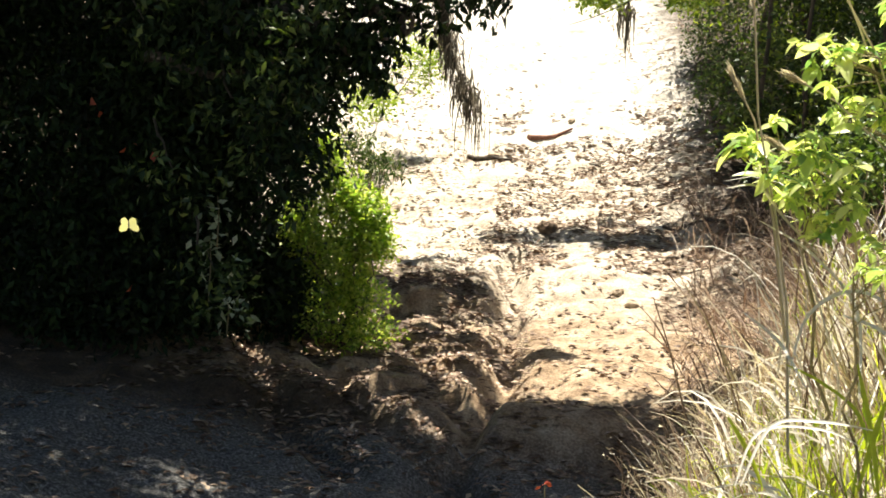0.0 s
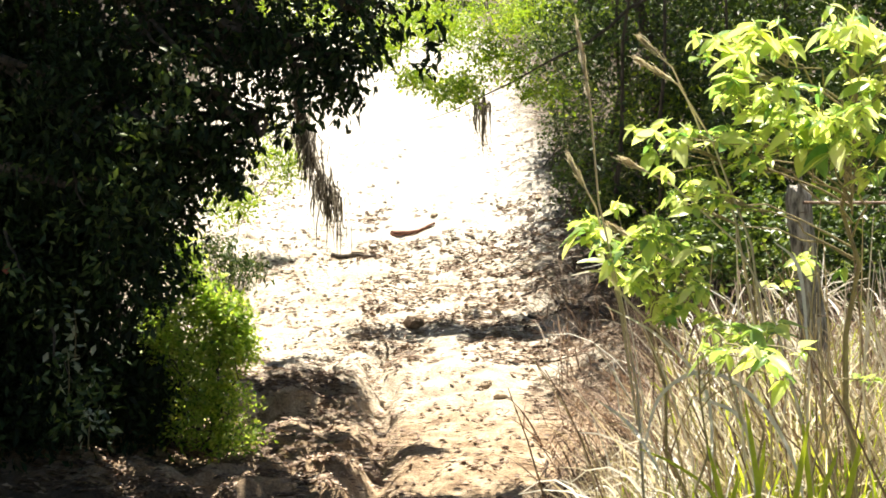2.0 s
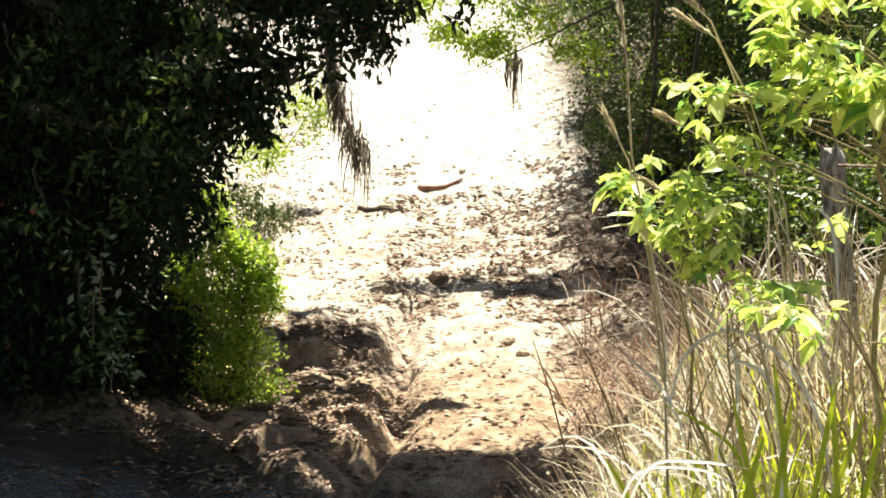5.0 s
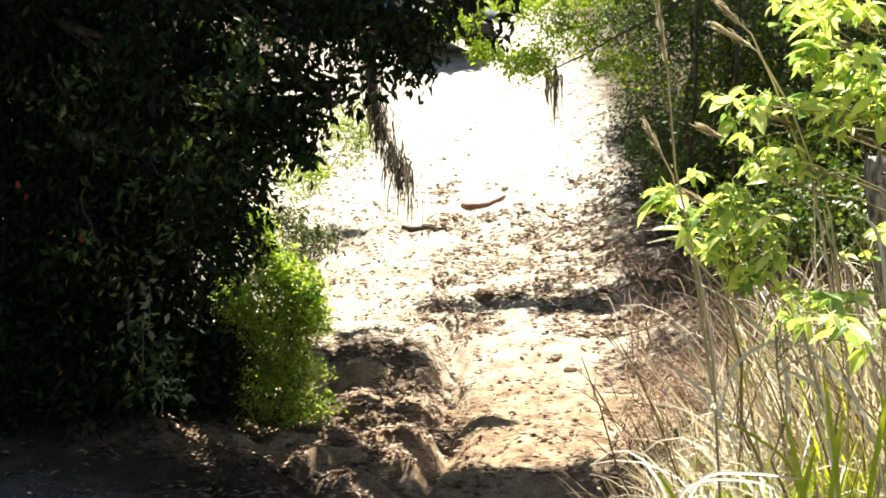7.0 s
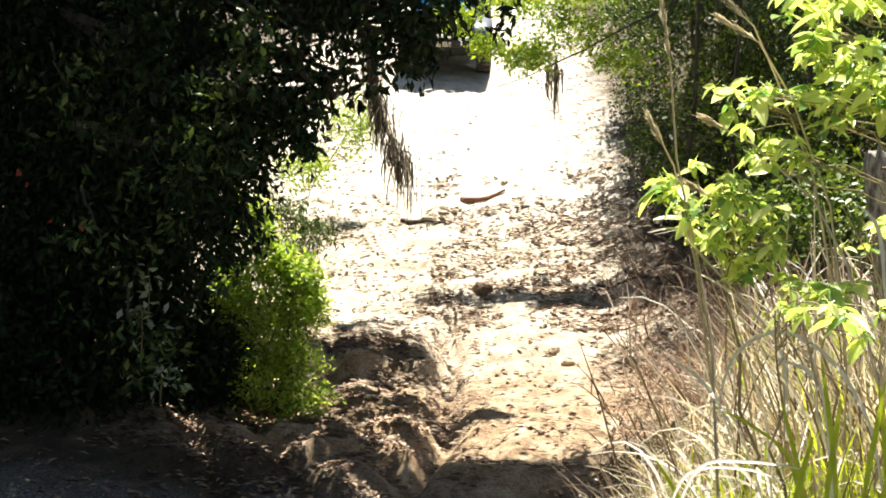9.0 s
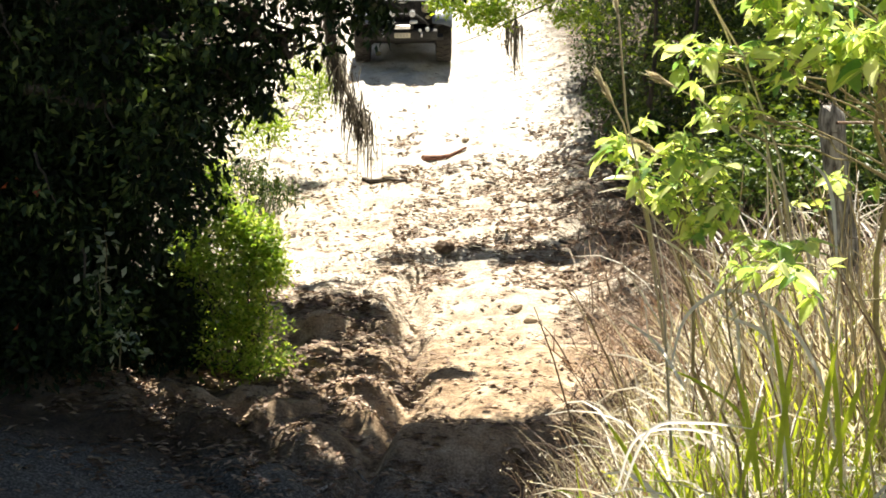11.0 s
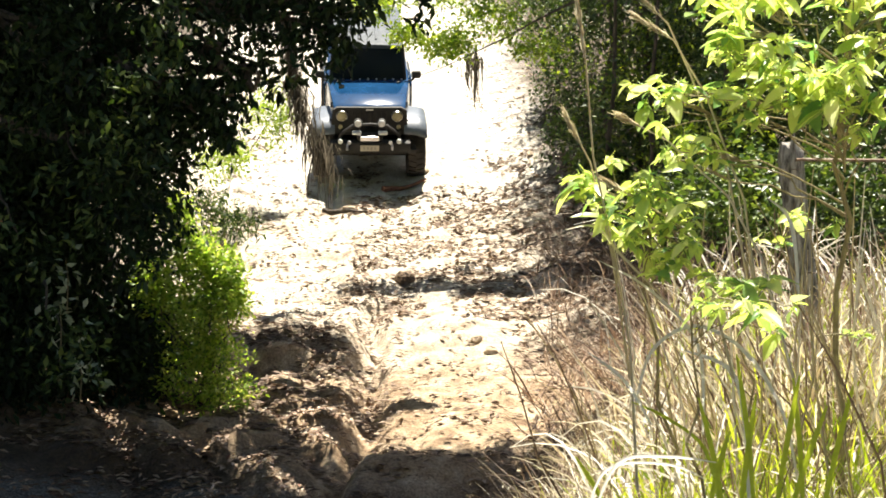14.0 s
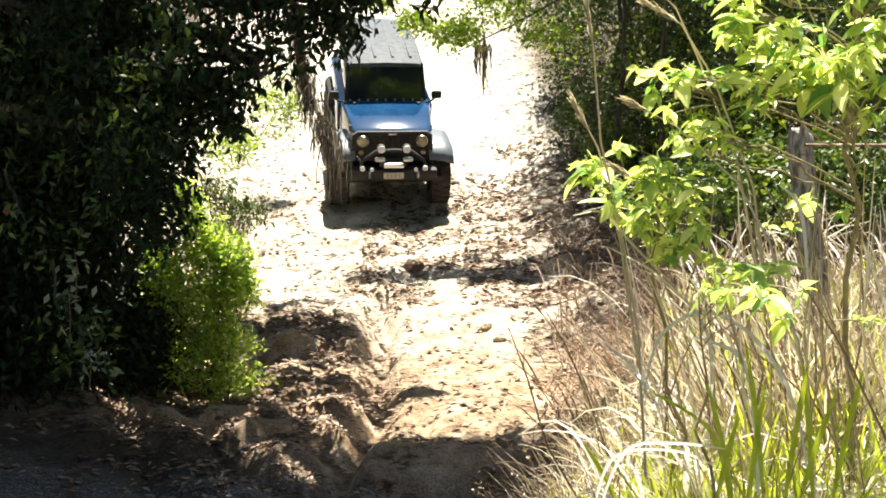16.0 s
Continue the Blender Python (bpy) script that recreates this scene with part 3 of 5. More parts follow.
oak_blobs = [
    ((-3.812, 15.609, 1.540), (1.5, 1.2, 1.1), 420, 26, 0.16),
    ((-3.911, 14.902, -0.112), (1.5, 1.1, 1.1), 420, 26, 0.16),
    ((-2.800, 15.011, 0.770), (1.2, 1.0, 1.2), 420, 26, 0.16),
    ((-3.119, 15.005, -0.917), (1.1, 0.9, 1.0), 270, 26, 0.16),
    ((-2.565, 15.344, -1.442), (0.6, 0.7, 0.6), 120, 26, 0.13),
    ((-3.915, 14.360, -1.247), (1.3, 0.8, 0.8), 300, 26, 0.15),
    ((-2.388, 13.683, 1.448), (0.7, 0.9, 0.9), 130, 26, 0.14),
    ((-1.951, 13.168, 0.530), (0.36, 0.6, 0.75), 80, 24, 0.12),
    ((-1.33, 13.293, 1.60), (0.42, 0.7, 0.50), 22, 24, 0.11),
    ((-1.56, 13.233, 1.10), (0.28, 0.5, 0.28), 24, 22, 0.09),
    ((-2.101, 15.533, -1.539), (0.26, 0.3, 0.34), 44, 24, 0.10),
    ((-2.204, 15.104, -0.934), (0.22, 0.3, 0.75), 70, 24, 0.11),
    ((-1.20, 13.3, 1.14), (0.26, 0.4, 0.28), 15, 22, 0.09),
    ((-1.55, 14.20, 2.33), (0.50, 0.5, 0.38), 40, 22, 0.12),
    ((-0.97, 13.60, 2.20), (0.36, 0.5, 0.30), 18, 20, 0.10),
    ((-1.02, 13.452, 1.42), (0.20, 0.3, 0.14), 5, 20, 0.07),
    ((-0.655, 13.346, 1.986), (0.50, 0.6, 0.34), 24, 22, 0.10),
    ((-0.264, 13.335, 1.889), (0.25, 0.4, 0.36), 26, 20, 0.08),
    ((-0.215, 13.400, 2.423), (0.9, 0.8, 0.45), 38, 22, 0.12),
    ((-5.669, 15.508, 1.541), (1.0, 0.9, 1.3), 330, 24, 0.16),
    ((-5.744, 14.862, -0.443), (0.9, 0.8, 1.1), 300, 24, 0.16),
    ((-3.984, 15.749, 2.680), (1.9, 1.6, 1.0), 360, 26, 0.2),
]
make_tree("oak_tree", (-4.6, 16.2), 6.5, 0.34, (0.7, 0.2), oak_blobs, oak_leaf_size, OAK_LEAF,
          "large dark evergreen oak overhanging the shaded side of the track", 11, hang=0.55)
# high crowns added mostly out of view to shade the bottom of the slope
canopy = [
    ((-5.38, 17.34, 6.20), (2.8, 2.2, 1.8), 420, 22, 0.26),
    ((-0.78, 15.50, 5.40), (1.9, 1.1, 0.8), 430, 22, 0.22),
    ((1.44, 15.30, 5.20), (1.7, 0.8, 0.5), 330, 22, 0.2),
    ((-3.57, 12.90, 5.30), (2.2, 1.1, 0.6), 420, 22, 0.22),
    ((-3.26, 13.90, 5.20), (3.0, 1.9, 0.8), 640, 22, 0.22),
    ((-5.26, 12.70, 5.20), (1.9, 1.5, 0.6), 330, 22, 0.22),
    ((0.16, 13.49, 5.00), (1.5, 1.4, 0.6), 280, 22, 0.2),
    ((-3.97, 16.40, 5.30), (1.2, 1.0, 0.5), 240, 20, 0.2),
    ((-2.87, 14.90, 5.30), (1.2, 1.0, 0.5), 220, 20, 0.2),
    ((-5.67, 14.80, 5.30), (1.6, 1.4, 0.6), 260, 20, 0.2),
    ((-5.05, 21.36, 6.80), (2.2, 2.0, 1.4), 340, 22, 0.26),
    ((-8.46, 17.83, 6.00), (3.2, 3.0, 2.2), 420, 22, 0.28),
    ((1.14, 16.05, 5.20), (1.7, 0.8, 0.6), 400, 22, 0.2),
    ((-0.80, 20.29, 5.10), (0.32, 0.14, 0.2), 30, 20, 0.10),
    ((-0.49, 20.21, 5.60), (0.36, 0.10, 0.2), 34, 20, 0.10),
    ((0.08, 20.25, 5.30), (0.32, 0.10, 0.2), 28, 20, 0.09),
    ((-0.61, 19.75, 5.20), (0.36, 0.14, 0.2), 26, 20, 0.10),
    ((0.38, 19.73, 4.90), (0.24, 0.12, 0.2), 20, 20, 0.08),
    ((-0.11, 19.35, 5.20), (0.40, 0.10, 0.2), 34, 18, 0.10),
    ((0.37, 18.70, 5.40), (0.26, 0.09, 0.2), 24, 18, 0.08),
    ((0.89, 18.30, 5.20), (0.34, 0.08, 0.2), 28, 18, 0.07),
    ((-0.16, 17.20, 5.20), (0.75, 0.9, 0.4), 200, 20, 0.2),
    ((-1.26, 16.30, 5.20), (1.2, 0.7, 0.4), 190, 20, 0.2),
    ((-0.18, 20.92, 5.80), (0.7, 0.8, 0.4), 46, 20, 0.2),
    ((-9.0, 21.0, 4.0), (3.0, 3.0, 3.6), 500, 22, 0.3),
    ((-5.6, 19.0, 1.4), (2.2, 1.6, 2.6), 520, 22, 0.24),
    ((-7.5, 14.5, 3.2), (2.6, 2.0, 2.2), 380, 24, 0.25),
    ((-3.51, 10.31, 5.60), (2.8, 1.9, 0.9), 420, 22, 0.24),
    ((-6.79, 9.77, 4.60), (2.4, 2.4, 1.4), 380, 22, 0.26),
    ((-1.18, 11.60, 5.40), (1.2, 1.2, 0.6), 190, 22, 0.22),
]
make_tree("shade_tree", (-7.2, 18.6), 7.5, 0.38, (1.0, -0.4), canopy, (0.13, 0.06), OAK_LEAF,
          "tall broad-leaved tree, mostly unseen, added to shade the hollow", 12, hang=0.3)

hanging_moss([(-0.97, 20.00, 1.95), (-0.94, 20.02, 1.50), (-0.91, 20.0, 1.15), (-0.85, 20.0, 0.85), (-0.72, 19.98, 0.58), (-0.57, 20.0, 0.30), (-0.47, 20.02, 0.12)], 0.50, 760,
             "grey moss draped thickly over a dead limb hanging from the oak", 21, 0.10, 0.55)
hanging_moss([(-0.66, 19.9, 0.42), (-0.54, 19.9, 0.22), (-0.44, 19.9, 0.10), (-0.36, 19.9, 0.06)], 0.86, 46, "long grey moss beard hanging below the dead limb", 24, 0.0, 0.42)
hanging_moss([(-1.093, 20.746, 2.350), (-1.692, 20.636, 2.271), (-2.274, 20.442, 2.339)], 0.9, 200, "long grey moss strands under the oak's lower limb", 22, 0.012)
hanging_moss([(1.581, 22.143, 1.418), (1.630, 22.141, 1.402)], 0.85, 60, "thin grey moss tuft hanging from the bright branch", 23, 0.0, 0.75)

# woods on the sunlit side
right_blobs = [
    ((4.142, 24.234, 2.037), (1.6, 1.4, 1.1), 170, 24, 0.2),
    ((5.503, 23.245, 2.188), (1.8, 1.4, 1.2), 190, 24, 0.2),
    ((3.389, 25.266, 2.239), (0.9, 1.0, 0.7), 90, 24, 0.16),
]
make_tree("woodland_tree", (4.6, 25.0), 5.5, 0.11, (0.3, 0.2), right_blobs, (0.10, 0.045), SHADE_LEAF,
          "slim woodland tree with a mid-green crown beside the track", 31, group="woodland trees", hang=0.25)
make_tree("woodland_tree", (5.9, 22.5), 5.0, 0.09, (0.4, 0.3), [((6.2, 22.5, 1.8), (1.7, 1.5, 1.3), 220, 24, 0.2), ((6.6, 23.0, 4.2), (2.0, 1.8, 1.3), 220, 24, 0.24)],
          (0.10, 0.045), SHADE_LEAF, "slim woodland tree with a mid-green crown beside the track", 32, group="woodland trees", hang=0.25)
# its highest leaf mass is out of view, added to shade the track's edge
make_tree("woodland_tree", (4.9, 29.0), 6.0, 0.10, (-0.3, 0.0), [((3.9, 29.3, 5.6), (0.6, 0.7, 0.5), 90, 18, 0.22), ((4.2, 28.6, 3.6), (1.4, 1.4, 1.3), 130, 22, 0.22)],
          (0.11, 0.05), SHADE_LEAF, "slim woodland tree leaning over the track", 33, group="woodland trees", hang=0.25)
for k, (x, y, tall) in enumerate([(3.55, 22.2, 5.6), (4.05, 21.4, 5.2), (3.9, 24.0, 6.0), (5.0, 20.6, 5.0)]):
    make_tree("slim_tree", (x, y), tall, 0.045, (0.25 - 0.15 * k, 0.1), [((x + 0.3, y + 0.2, tall - 0.6), (1.0, 0.9, 0.7), 50, 16, 0.22)], (0.10, 0.05), BROAD_LEAF,
              "thin dark-barked young tree in the roadside wood", 320 + k, group="slim young trees", hang=0.25)
# a crown added out of view to dapple the track's middle and darken the woods
make_tree("dapple_tree", (4.9, 23.6), 6.5, 0.14, (-1.2, 0.3), [((2.89, 22.75, 5.20), (0.55, 0.22, 0.25), 110, 18, 0.12), ((2.13, 22.80, 5.30), (0.55, 0.12, 0.2), 44, 18, 0.10), ((3.46, 22.29, 5.00), (0.5, 0.35, 0.25), 70, 18, 0.14), ((2.54, 23.50, 5.20), (0.6, 0.14, 0.2), 26, 16, 0.14), ((3.06, 20.19, 5.00), (0.7, 0.8, 0.3), 60, 16, 0.18), ((4.69, 22.11, 5.60), (1.3, 2.6, 0.8), 250, 18, 0.28), ((5.62, 25.94, 6.20), (1.8, 2.0, 0.9), 260, 18, 0.3), ((4.57, 27.95, 6.60), (1.2, 2.0, 0.8), 160, 18, 0.3), ((6.27, 20.92, 5.80), (1.5, 2.2, 0.9), 220, 18, 0.3), ((3.34, 25.31, 5.60), (0.9, 1.5, 0.5), 54, 14, 0.28), ((4.02, 24.30, 5.40), (1.3, 2.4, 1.0), 230, 18, 0.28)],
          (0.12, 0.05), SHADE_LEAF, "tree with a thin open crown added out of view to dapple the track", 34, hang=0.25)

# each shrub's leaf tone paints in how much sun it seems to get
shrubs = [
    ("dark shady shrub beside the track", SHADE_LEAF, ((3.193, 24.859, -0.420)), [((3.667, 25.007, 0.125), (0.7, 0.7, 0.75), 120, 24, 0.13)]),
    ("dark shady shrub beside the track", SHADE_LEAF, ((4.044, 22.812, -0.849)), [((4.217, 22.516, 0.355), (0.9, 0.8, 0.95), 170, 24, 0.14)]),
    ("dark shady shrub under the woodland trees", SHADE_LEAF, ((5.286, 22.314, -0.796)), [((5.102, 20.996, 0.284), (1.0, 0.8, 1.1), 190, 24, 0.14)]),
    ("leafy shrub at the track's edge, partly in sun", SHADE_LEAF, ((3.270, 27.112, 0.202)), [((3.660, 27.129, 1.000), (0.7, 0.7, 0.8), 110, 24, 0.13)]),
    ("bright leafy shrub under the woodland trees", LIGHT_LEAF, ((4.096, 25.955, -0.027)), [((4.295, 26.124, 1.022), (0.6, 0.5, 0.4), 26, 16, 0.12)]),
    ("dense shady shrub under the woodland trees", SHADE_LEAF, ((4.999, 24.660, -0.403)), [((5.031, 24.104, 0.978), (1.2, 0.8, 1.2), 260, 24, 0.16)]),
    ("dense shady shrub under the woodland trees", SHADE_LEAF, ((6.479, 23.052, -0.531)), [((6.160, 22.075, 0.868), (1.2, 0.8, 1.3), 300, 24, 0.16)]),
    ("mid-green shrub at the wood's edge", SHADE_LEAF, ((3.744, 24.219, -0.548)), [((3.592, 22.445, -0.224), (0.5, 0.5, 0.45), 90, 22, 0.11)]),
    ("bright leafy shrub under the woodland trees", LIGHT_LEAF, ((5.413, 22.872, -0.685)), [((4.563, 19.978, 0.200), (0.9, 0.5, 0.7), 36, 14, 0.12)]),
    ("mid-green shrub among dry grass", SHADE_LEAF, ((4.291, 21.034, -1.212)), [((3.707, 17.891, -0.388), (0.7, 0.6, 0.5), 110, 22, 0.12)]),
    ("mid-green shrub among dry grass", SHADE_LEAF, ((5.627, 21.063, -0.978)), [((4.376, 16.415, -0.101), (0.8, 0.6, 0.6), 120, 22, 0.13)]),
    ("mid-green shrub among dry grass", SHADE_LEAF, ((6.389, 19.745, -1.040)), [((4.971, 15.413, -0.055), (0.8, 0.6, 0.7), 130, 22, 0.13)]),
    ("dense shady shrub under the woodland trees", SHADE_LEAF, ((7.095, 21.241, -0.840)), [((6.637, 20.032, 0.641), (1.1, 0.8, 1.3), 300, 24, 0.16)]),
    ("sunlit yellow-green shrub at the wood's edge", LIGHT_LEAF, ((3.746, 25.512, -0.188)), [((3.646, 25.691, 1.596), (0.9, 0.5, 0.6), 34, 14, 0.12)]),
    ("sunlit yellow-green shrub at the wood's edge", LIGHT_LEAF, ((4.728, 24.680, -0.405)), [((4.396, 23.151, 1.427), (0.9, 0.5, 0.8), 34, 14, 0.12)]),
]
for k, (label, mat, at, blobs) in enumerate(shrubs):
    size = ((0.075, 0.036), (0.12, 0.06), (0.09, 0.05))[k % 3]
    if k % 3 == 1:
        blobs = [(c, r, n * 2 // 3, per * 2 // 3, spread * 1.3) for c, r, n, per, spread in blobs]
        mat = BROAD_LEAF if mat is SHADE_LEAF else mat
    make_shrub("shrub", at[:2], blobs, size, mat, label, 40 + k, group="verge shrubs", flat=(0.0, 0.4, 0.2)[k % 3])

# the sunlit ferny bush at the foot of the oak
make_shrub("ferny_bush", (-1.65, 15.3), [
    ((-1.81, 14.90, -0.06), (0.15, 0.22, 0.26), 46, 20, 0.06), ((-1.66, 14.95, -0.46), (0.22, 0.25, 0.24), 72, 20, 0.06), ((-1.40, 14.90, -0.60), (0.20, 0.22, 0.22), 66, 20, 0.06), ((-1.32, 14.90, -0.90), (0.20, 0.25, 0.2), 66, 20, 0.06),
    ((-1.67, 14.90, -1.05), (0.32, 0.35, 0.34), 110, 20, 0.07), ((-1.48, 14.86, -1.44), (0.28, 0.3, 0.24), 60, 18, 0.06), ((-1.37, 14.82, -1.80), (0.26, 0.3, 0.16), 44, 18, 0.06), ((-1.98, 14.6, -0.72), (0.20, 0.2, 0.26), 52, 18, 0.06), ((-1.80, 14.85, -1.62), (0.26, 0.3, 0.28), 36, 18, 0.06)],
    (0.064, 0.027), FERN_LEAF, "fresh bright green ferny bush at the oak's foot", 51, stems=5, flat=0.3)
make_shrub("pale_shrub", (-2.132, 25.637, -0.483)[:2], [((-2.079, 22.965, -0.095), (0.40, 0.3, 0.30), 90, 14, 0.08), ((-1.458, 24.050, 0.537), (0.42, 0.3, 0.55), 110, 14, 0.09)], (0.06, 0.03), LIGHT_LEAF,
           "small pale green shrub on the pale bank", 52, stems=1)
make_shrub("arching_twig", (-2.013, 22.085, -1.352)[:2], [((-1.726, 19.369, -0.661), (0.42, 0.3, 0.24), 40, 14, 0.07), ((-1.979, 19.400, -0.410), (0.3, 0.3, 0.2), 26, 14, 0.07)], (0.10, 0.024), SHADE_LEAF, "dark drooping twigs on the bank", 53, stems=2, hang=0.6)


def dark_spray():
    """Leafy twig ends of the oak that hang into the view over the track."""
    rng = np.random.default_rng(62)
    a = np.array((-1.161, 14.231, 2.627))
    thing = empty("oak_spray", Matrix.Translation(a), "dark drooping oak twigs with long leaves over the track", "branch")
    ends = [(-0.202, 14.114, 1.675), (-0.436, 14.136, 1.855), (-0.643, 14.162, 2.061), (-1.006, 14.105, 1.598), (-1.283, 14.229, 0.971), (-1.504, 14.317, 0.862), (0.446, 14.146, 1.932), (0.083, 14.174, 2.164), (-0.863, 14.261, 1.232), (-1.675, 14.365, 0.433)]
    p = []
    for e in ends:
        e = np.array(e) - a
        part("twig", bar(branchy(rng, (0.1 * rng.normal(), 0, 0), e, -0.15, 6, 0.03), [0.022, 0.018, 0.015, 0.012, 0.009, 0.006, 0.004], 6), BARK, thing)
        for k in range(4):
            q = e + rng.normal(size=3) * np.array([0.12, 0.12, 0.10])
            p.append(q + rng.normal(size=(9, 3)) * 0.05)
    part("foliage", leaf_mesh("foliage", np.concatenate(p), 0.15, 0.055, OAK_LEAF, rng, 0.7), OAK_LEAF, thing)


dark_spray()
# twigs in a lighter leaf colour, painting light on the crown's edge
for k, (c, r, n) in enumerate([((-2.295, 12.769, 0.563), (0.4, 0.3, 0.5), 26), ((-1.932, 12.626, 1.042), (0.4, 0.3, 0.5), 34), ((-1.605, 12.706, 1.690), (0.3, 0.3, 0.4), 30), ((-2.484, 12.601, -0.802), (0.3, 0.3, 0.4), 18), ((-2.819, 12.501, 0.023), (0.5, 0.3, 0.6), 16), ((-3.148, 12.855, 1.268), (0.6, 0.3, 0.5), 14)]):
    rng = np.random.default_rng(300 + k)
    thing = empty("oak_twig", Matrix.Translation(c), "leafy oak twig at the crown's edge, coloured lighter as if lit", "branch", "leafy oak twigs")
    part("stem", bar(branchy(rng, (-0.3, 0.6, 0.4), (0, 0, 0), 0.05, 5, 0.04), [0.016, 0.013, 0.011, 0.008, 0.006, 0.003], 5), BARK, thing)
    part("foliage", leaf_mesh("foliage", clumps(rng, (0, 0, 0), r, n, 8, 0.07, 0.0, 0.1), 0.10, 0.042, SHADE_LEAF, rng, 0.5), SHADE_LEAF, thing)


def lit_branch():
    rng = np.random.default_rng(61)
    a, b, c = np.array((4.029, 21.826, 2.940)), np.array((2.676, 21.719, 2.071)), np.array((0.764, 21.608, 1.162))
    thing = empty("leafy_branch", Matrix.Translation(a), "sunlit branch with yellow-green leaves reaching over the track", "branch")
    line = branchy(rng, a - a, b - a, 0, 4, 0.04) + branchy(rng, b - a, c - a, 0.05, 6, 0.03)[1:]
    part("limb", bar(line, [0.032, 0.028, 0.025, 0.021, 0.018, 0.016, 0.013, 0.011, 0.009, 0.006, 0.004], 7), BARK, thing)
    p = np.concatenate([clumps(rng, q, r, n, 14, 0.07, 0.0) for q, r, n in (
        ((1.202, 21.661, 1.596), (0.42, 0.35, 0.24), 95), ((0.605, 21.680, 1.754), (0.28, 0.3, 0.14), 45), ((1.800, 21.709, 1.992), (0.5, 0.3, 0.3), 80),
        ((0.127, 21.729, 2.150), (0.35, 0.3, 0.22), 46), ((2.357, 21.661, 1.596), (0.4, 0.3, 0.18), 40), ((1.083, 21.758, 2.387), (0.7, 0.3, 0.25), 60))]) - a
    part("foliage", leaf_mesh("foliage", p, 0.075, 0.035, LIGHT_LEAF, rng, 0.15), LIGHT_LEAF, thing)


lit_branch()


def far_woods():
    rng = np.random.default_rng(71)
    model = make_tree("far_tree", (-3.0, 52.0), 7.0, 0.16, (0.3, 0), [((-3.0, 52.0, 6.0), (2.6, 2.4, 2.0), 260, 16, 0.34), ((-2.6, 51.0, 8.6), (3.0, 2.6, 2.0), 260, 16, 0.36), ((-4.4, 52, 8.0), (2.2, 2.0, 1.6), 160, 16, 0.36)],
                      (0.20, 0.10), SHADE_LEAF, "distant broad-leaved tree at the top of the slope", 72, group="far trees", hang=0.2)
    base = on_ground(-3.0, 52.0, -0.15)
    spots = [(-10, 47), (-14, 42), (-9, 36), (-12, 30), (-9, 25), (2.5, 55), (7, 50), (11, 45), (9, 38), (13, 33), (9, 29), (12, 24), (10, 18), (14, 14), (-13, 20), (-15, 13), (-12, 6), (-14, -2), (-8, -9), (0, -12), (8, -9), (13, -2), (13, 6), (-20, 36), (-19, 50), (20, 50), (0, 62), (-9, 60), (10, 60)]
    for x, y in spots:
        copy_thing(model, Matrix.Translation(on_ground(x, y, -0.2)) @ pose(0, 0, 0, 0, 0, rng.uniform(0, 360)) @ Matrix.Diagonal((*(rng.uniform(0.85, 1.25),) * 3, 1)))
    for x, y in [(-1.5, 45), (1.5, 46), (-4, 45), (4.5, 43), (6, 36), (0.1, 41.6), (1.5, 41.0), (2.9, 39.8), (4.2, 37.5), (-6.5, 36)]:
        g = on_ground(x, y)
        make_shrub("hedge_shrub", (x, y), [((x, y, g.z + 0.55), (1.0, 0.7, 0.6), 90, 16, 0.15)], (0.11, 0.055), LIGHT_LEAF if x * y % 3 < 2 else BROAD_LEAF, "bright green shrub at the top of the track", 500 + int(x * 20), stems=4, group="hilltop shrubs")


far_woods()


# ---- loose things on the track ----
def stone(centre, radii, seed, name="stone", label="weathered brown stone lying on the sand", material=STONE):
    bm = bmesh.new()
    bmesh.ops.create_icosphere(bm, subdivisions=2, radius=1)
    noise.seed_set(seed)
    for v in bm.verts:
        k = 1 + 0.55 * noise.noise(v.co * 1.5 + Vector((seed, 0, 0))) + 0.25 * noise.noise(v.co * 3.5)
        v.co = Vector((v.co.x * radii[0], v.co.y * radii[1], v.co.z * radii[2])) * k
    ob = part(name, bm, material, smooth=False)
    ob.matrix_basis = Matrix.Translation(on_ground(centre[0], centre[1], radii[2] * 0.45)) @ pose(0, 0, 0, 0, 0, seed * 37)
    return tagged(ob, label, "stone", "stones on the track")


DARK_STONE = surface("dark_stone", [(0.3, (0.10, 0.065, 0.04)), (0.55, (0.26, 0.18, 0.12)), (0.8, (0.58, 0.50, 0.42))], 5, 0.9, bump=1.0, depth=0.03)
stone((0.574, 20.702, -1.621), (0.18, 0.13, 0.10), 3, "rock", "angular brown rock in the middle of the track", DARK_STONE)
for k, at in enumerate([(2.981, 19.207, -1.491), (1.344, 17.763, -1.922), (2.809, 25.585, -0.250), (1.027, 25.366, -0.555), (1.485, 17.436, -1.957), (-0.213, 23.826, -0.958), (3.011, 18.618, -1.523)]):
    stone(at, (0.07 + 0.02 * (k % 3), 0.06, 0.045), 5 + k)


def fallen_stick(a, b, thick, label, seed, material=BARK):
    rng = np.random.default_rng(seed)
    a, b = on_ground(a[0], a[1], thick * 0.8), on_ground(b[0], b[1], thick * 0.8)
    pts = [on_ground(p[0], p[1], thick * 0.7) - a for p in branchy(rng, a, b, 0, 5, 0.02)]
    ob = part("fallen_stick", bar(pts, list(np.linspace(thick, thick * 0.4, 6)), 7), material)
    ob.matrix_basis = Matrix.Translation(a)
    tagged(ob, label, "stick", "fallen sticks")


fallen_stick((0.312, 24.634, -0.778), (1.031, 24.994, -0.635), 0.05, "short reddish stick lying across the sand", 1, RED_BARK)
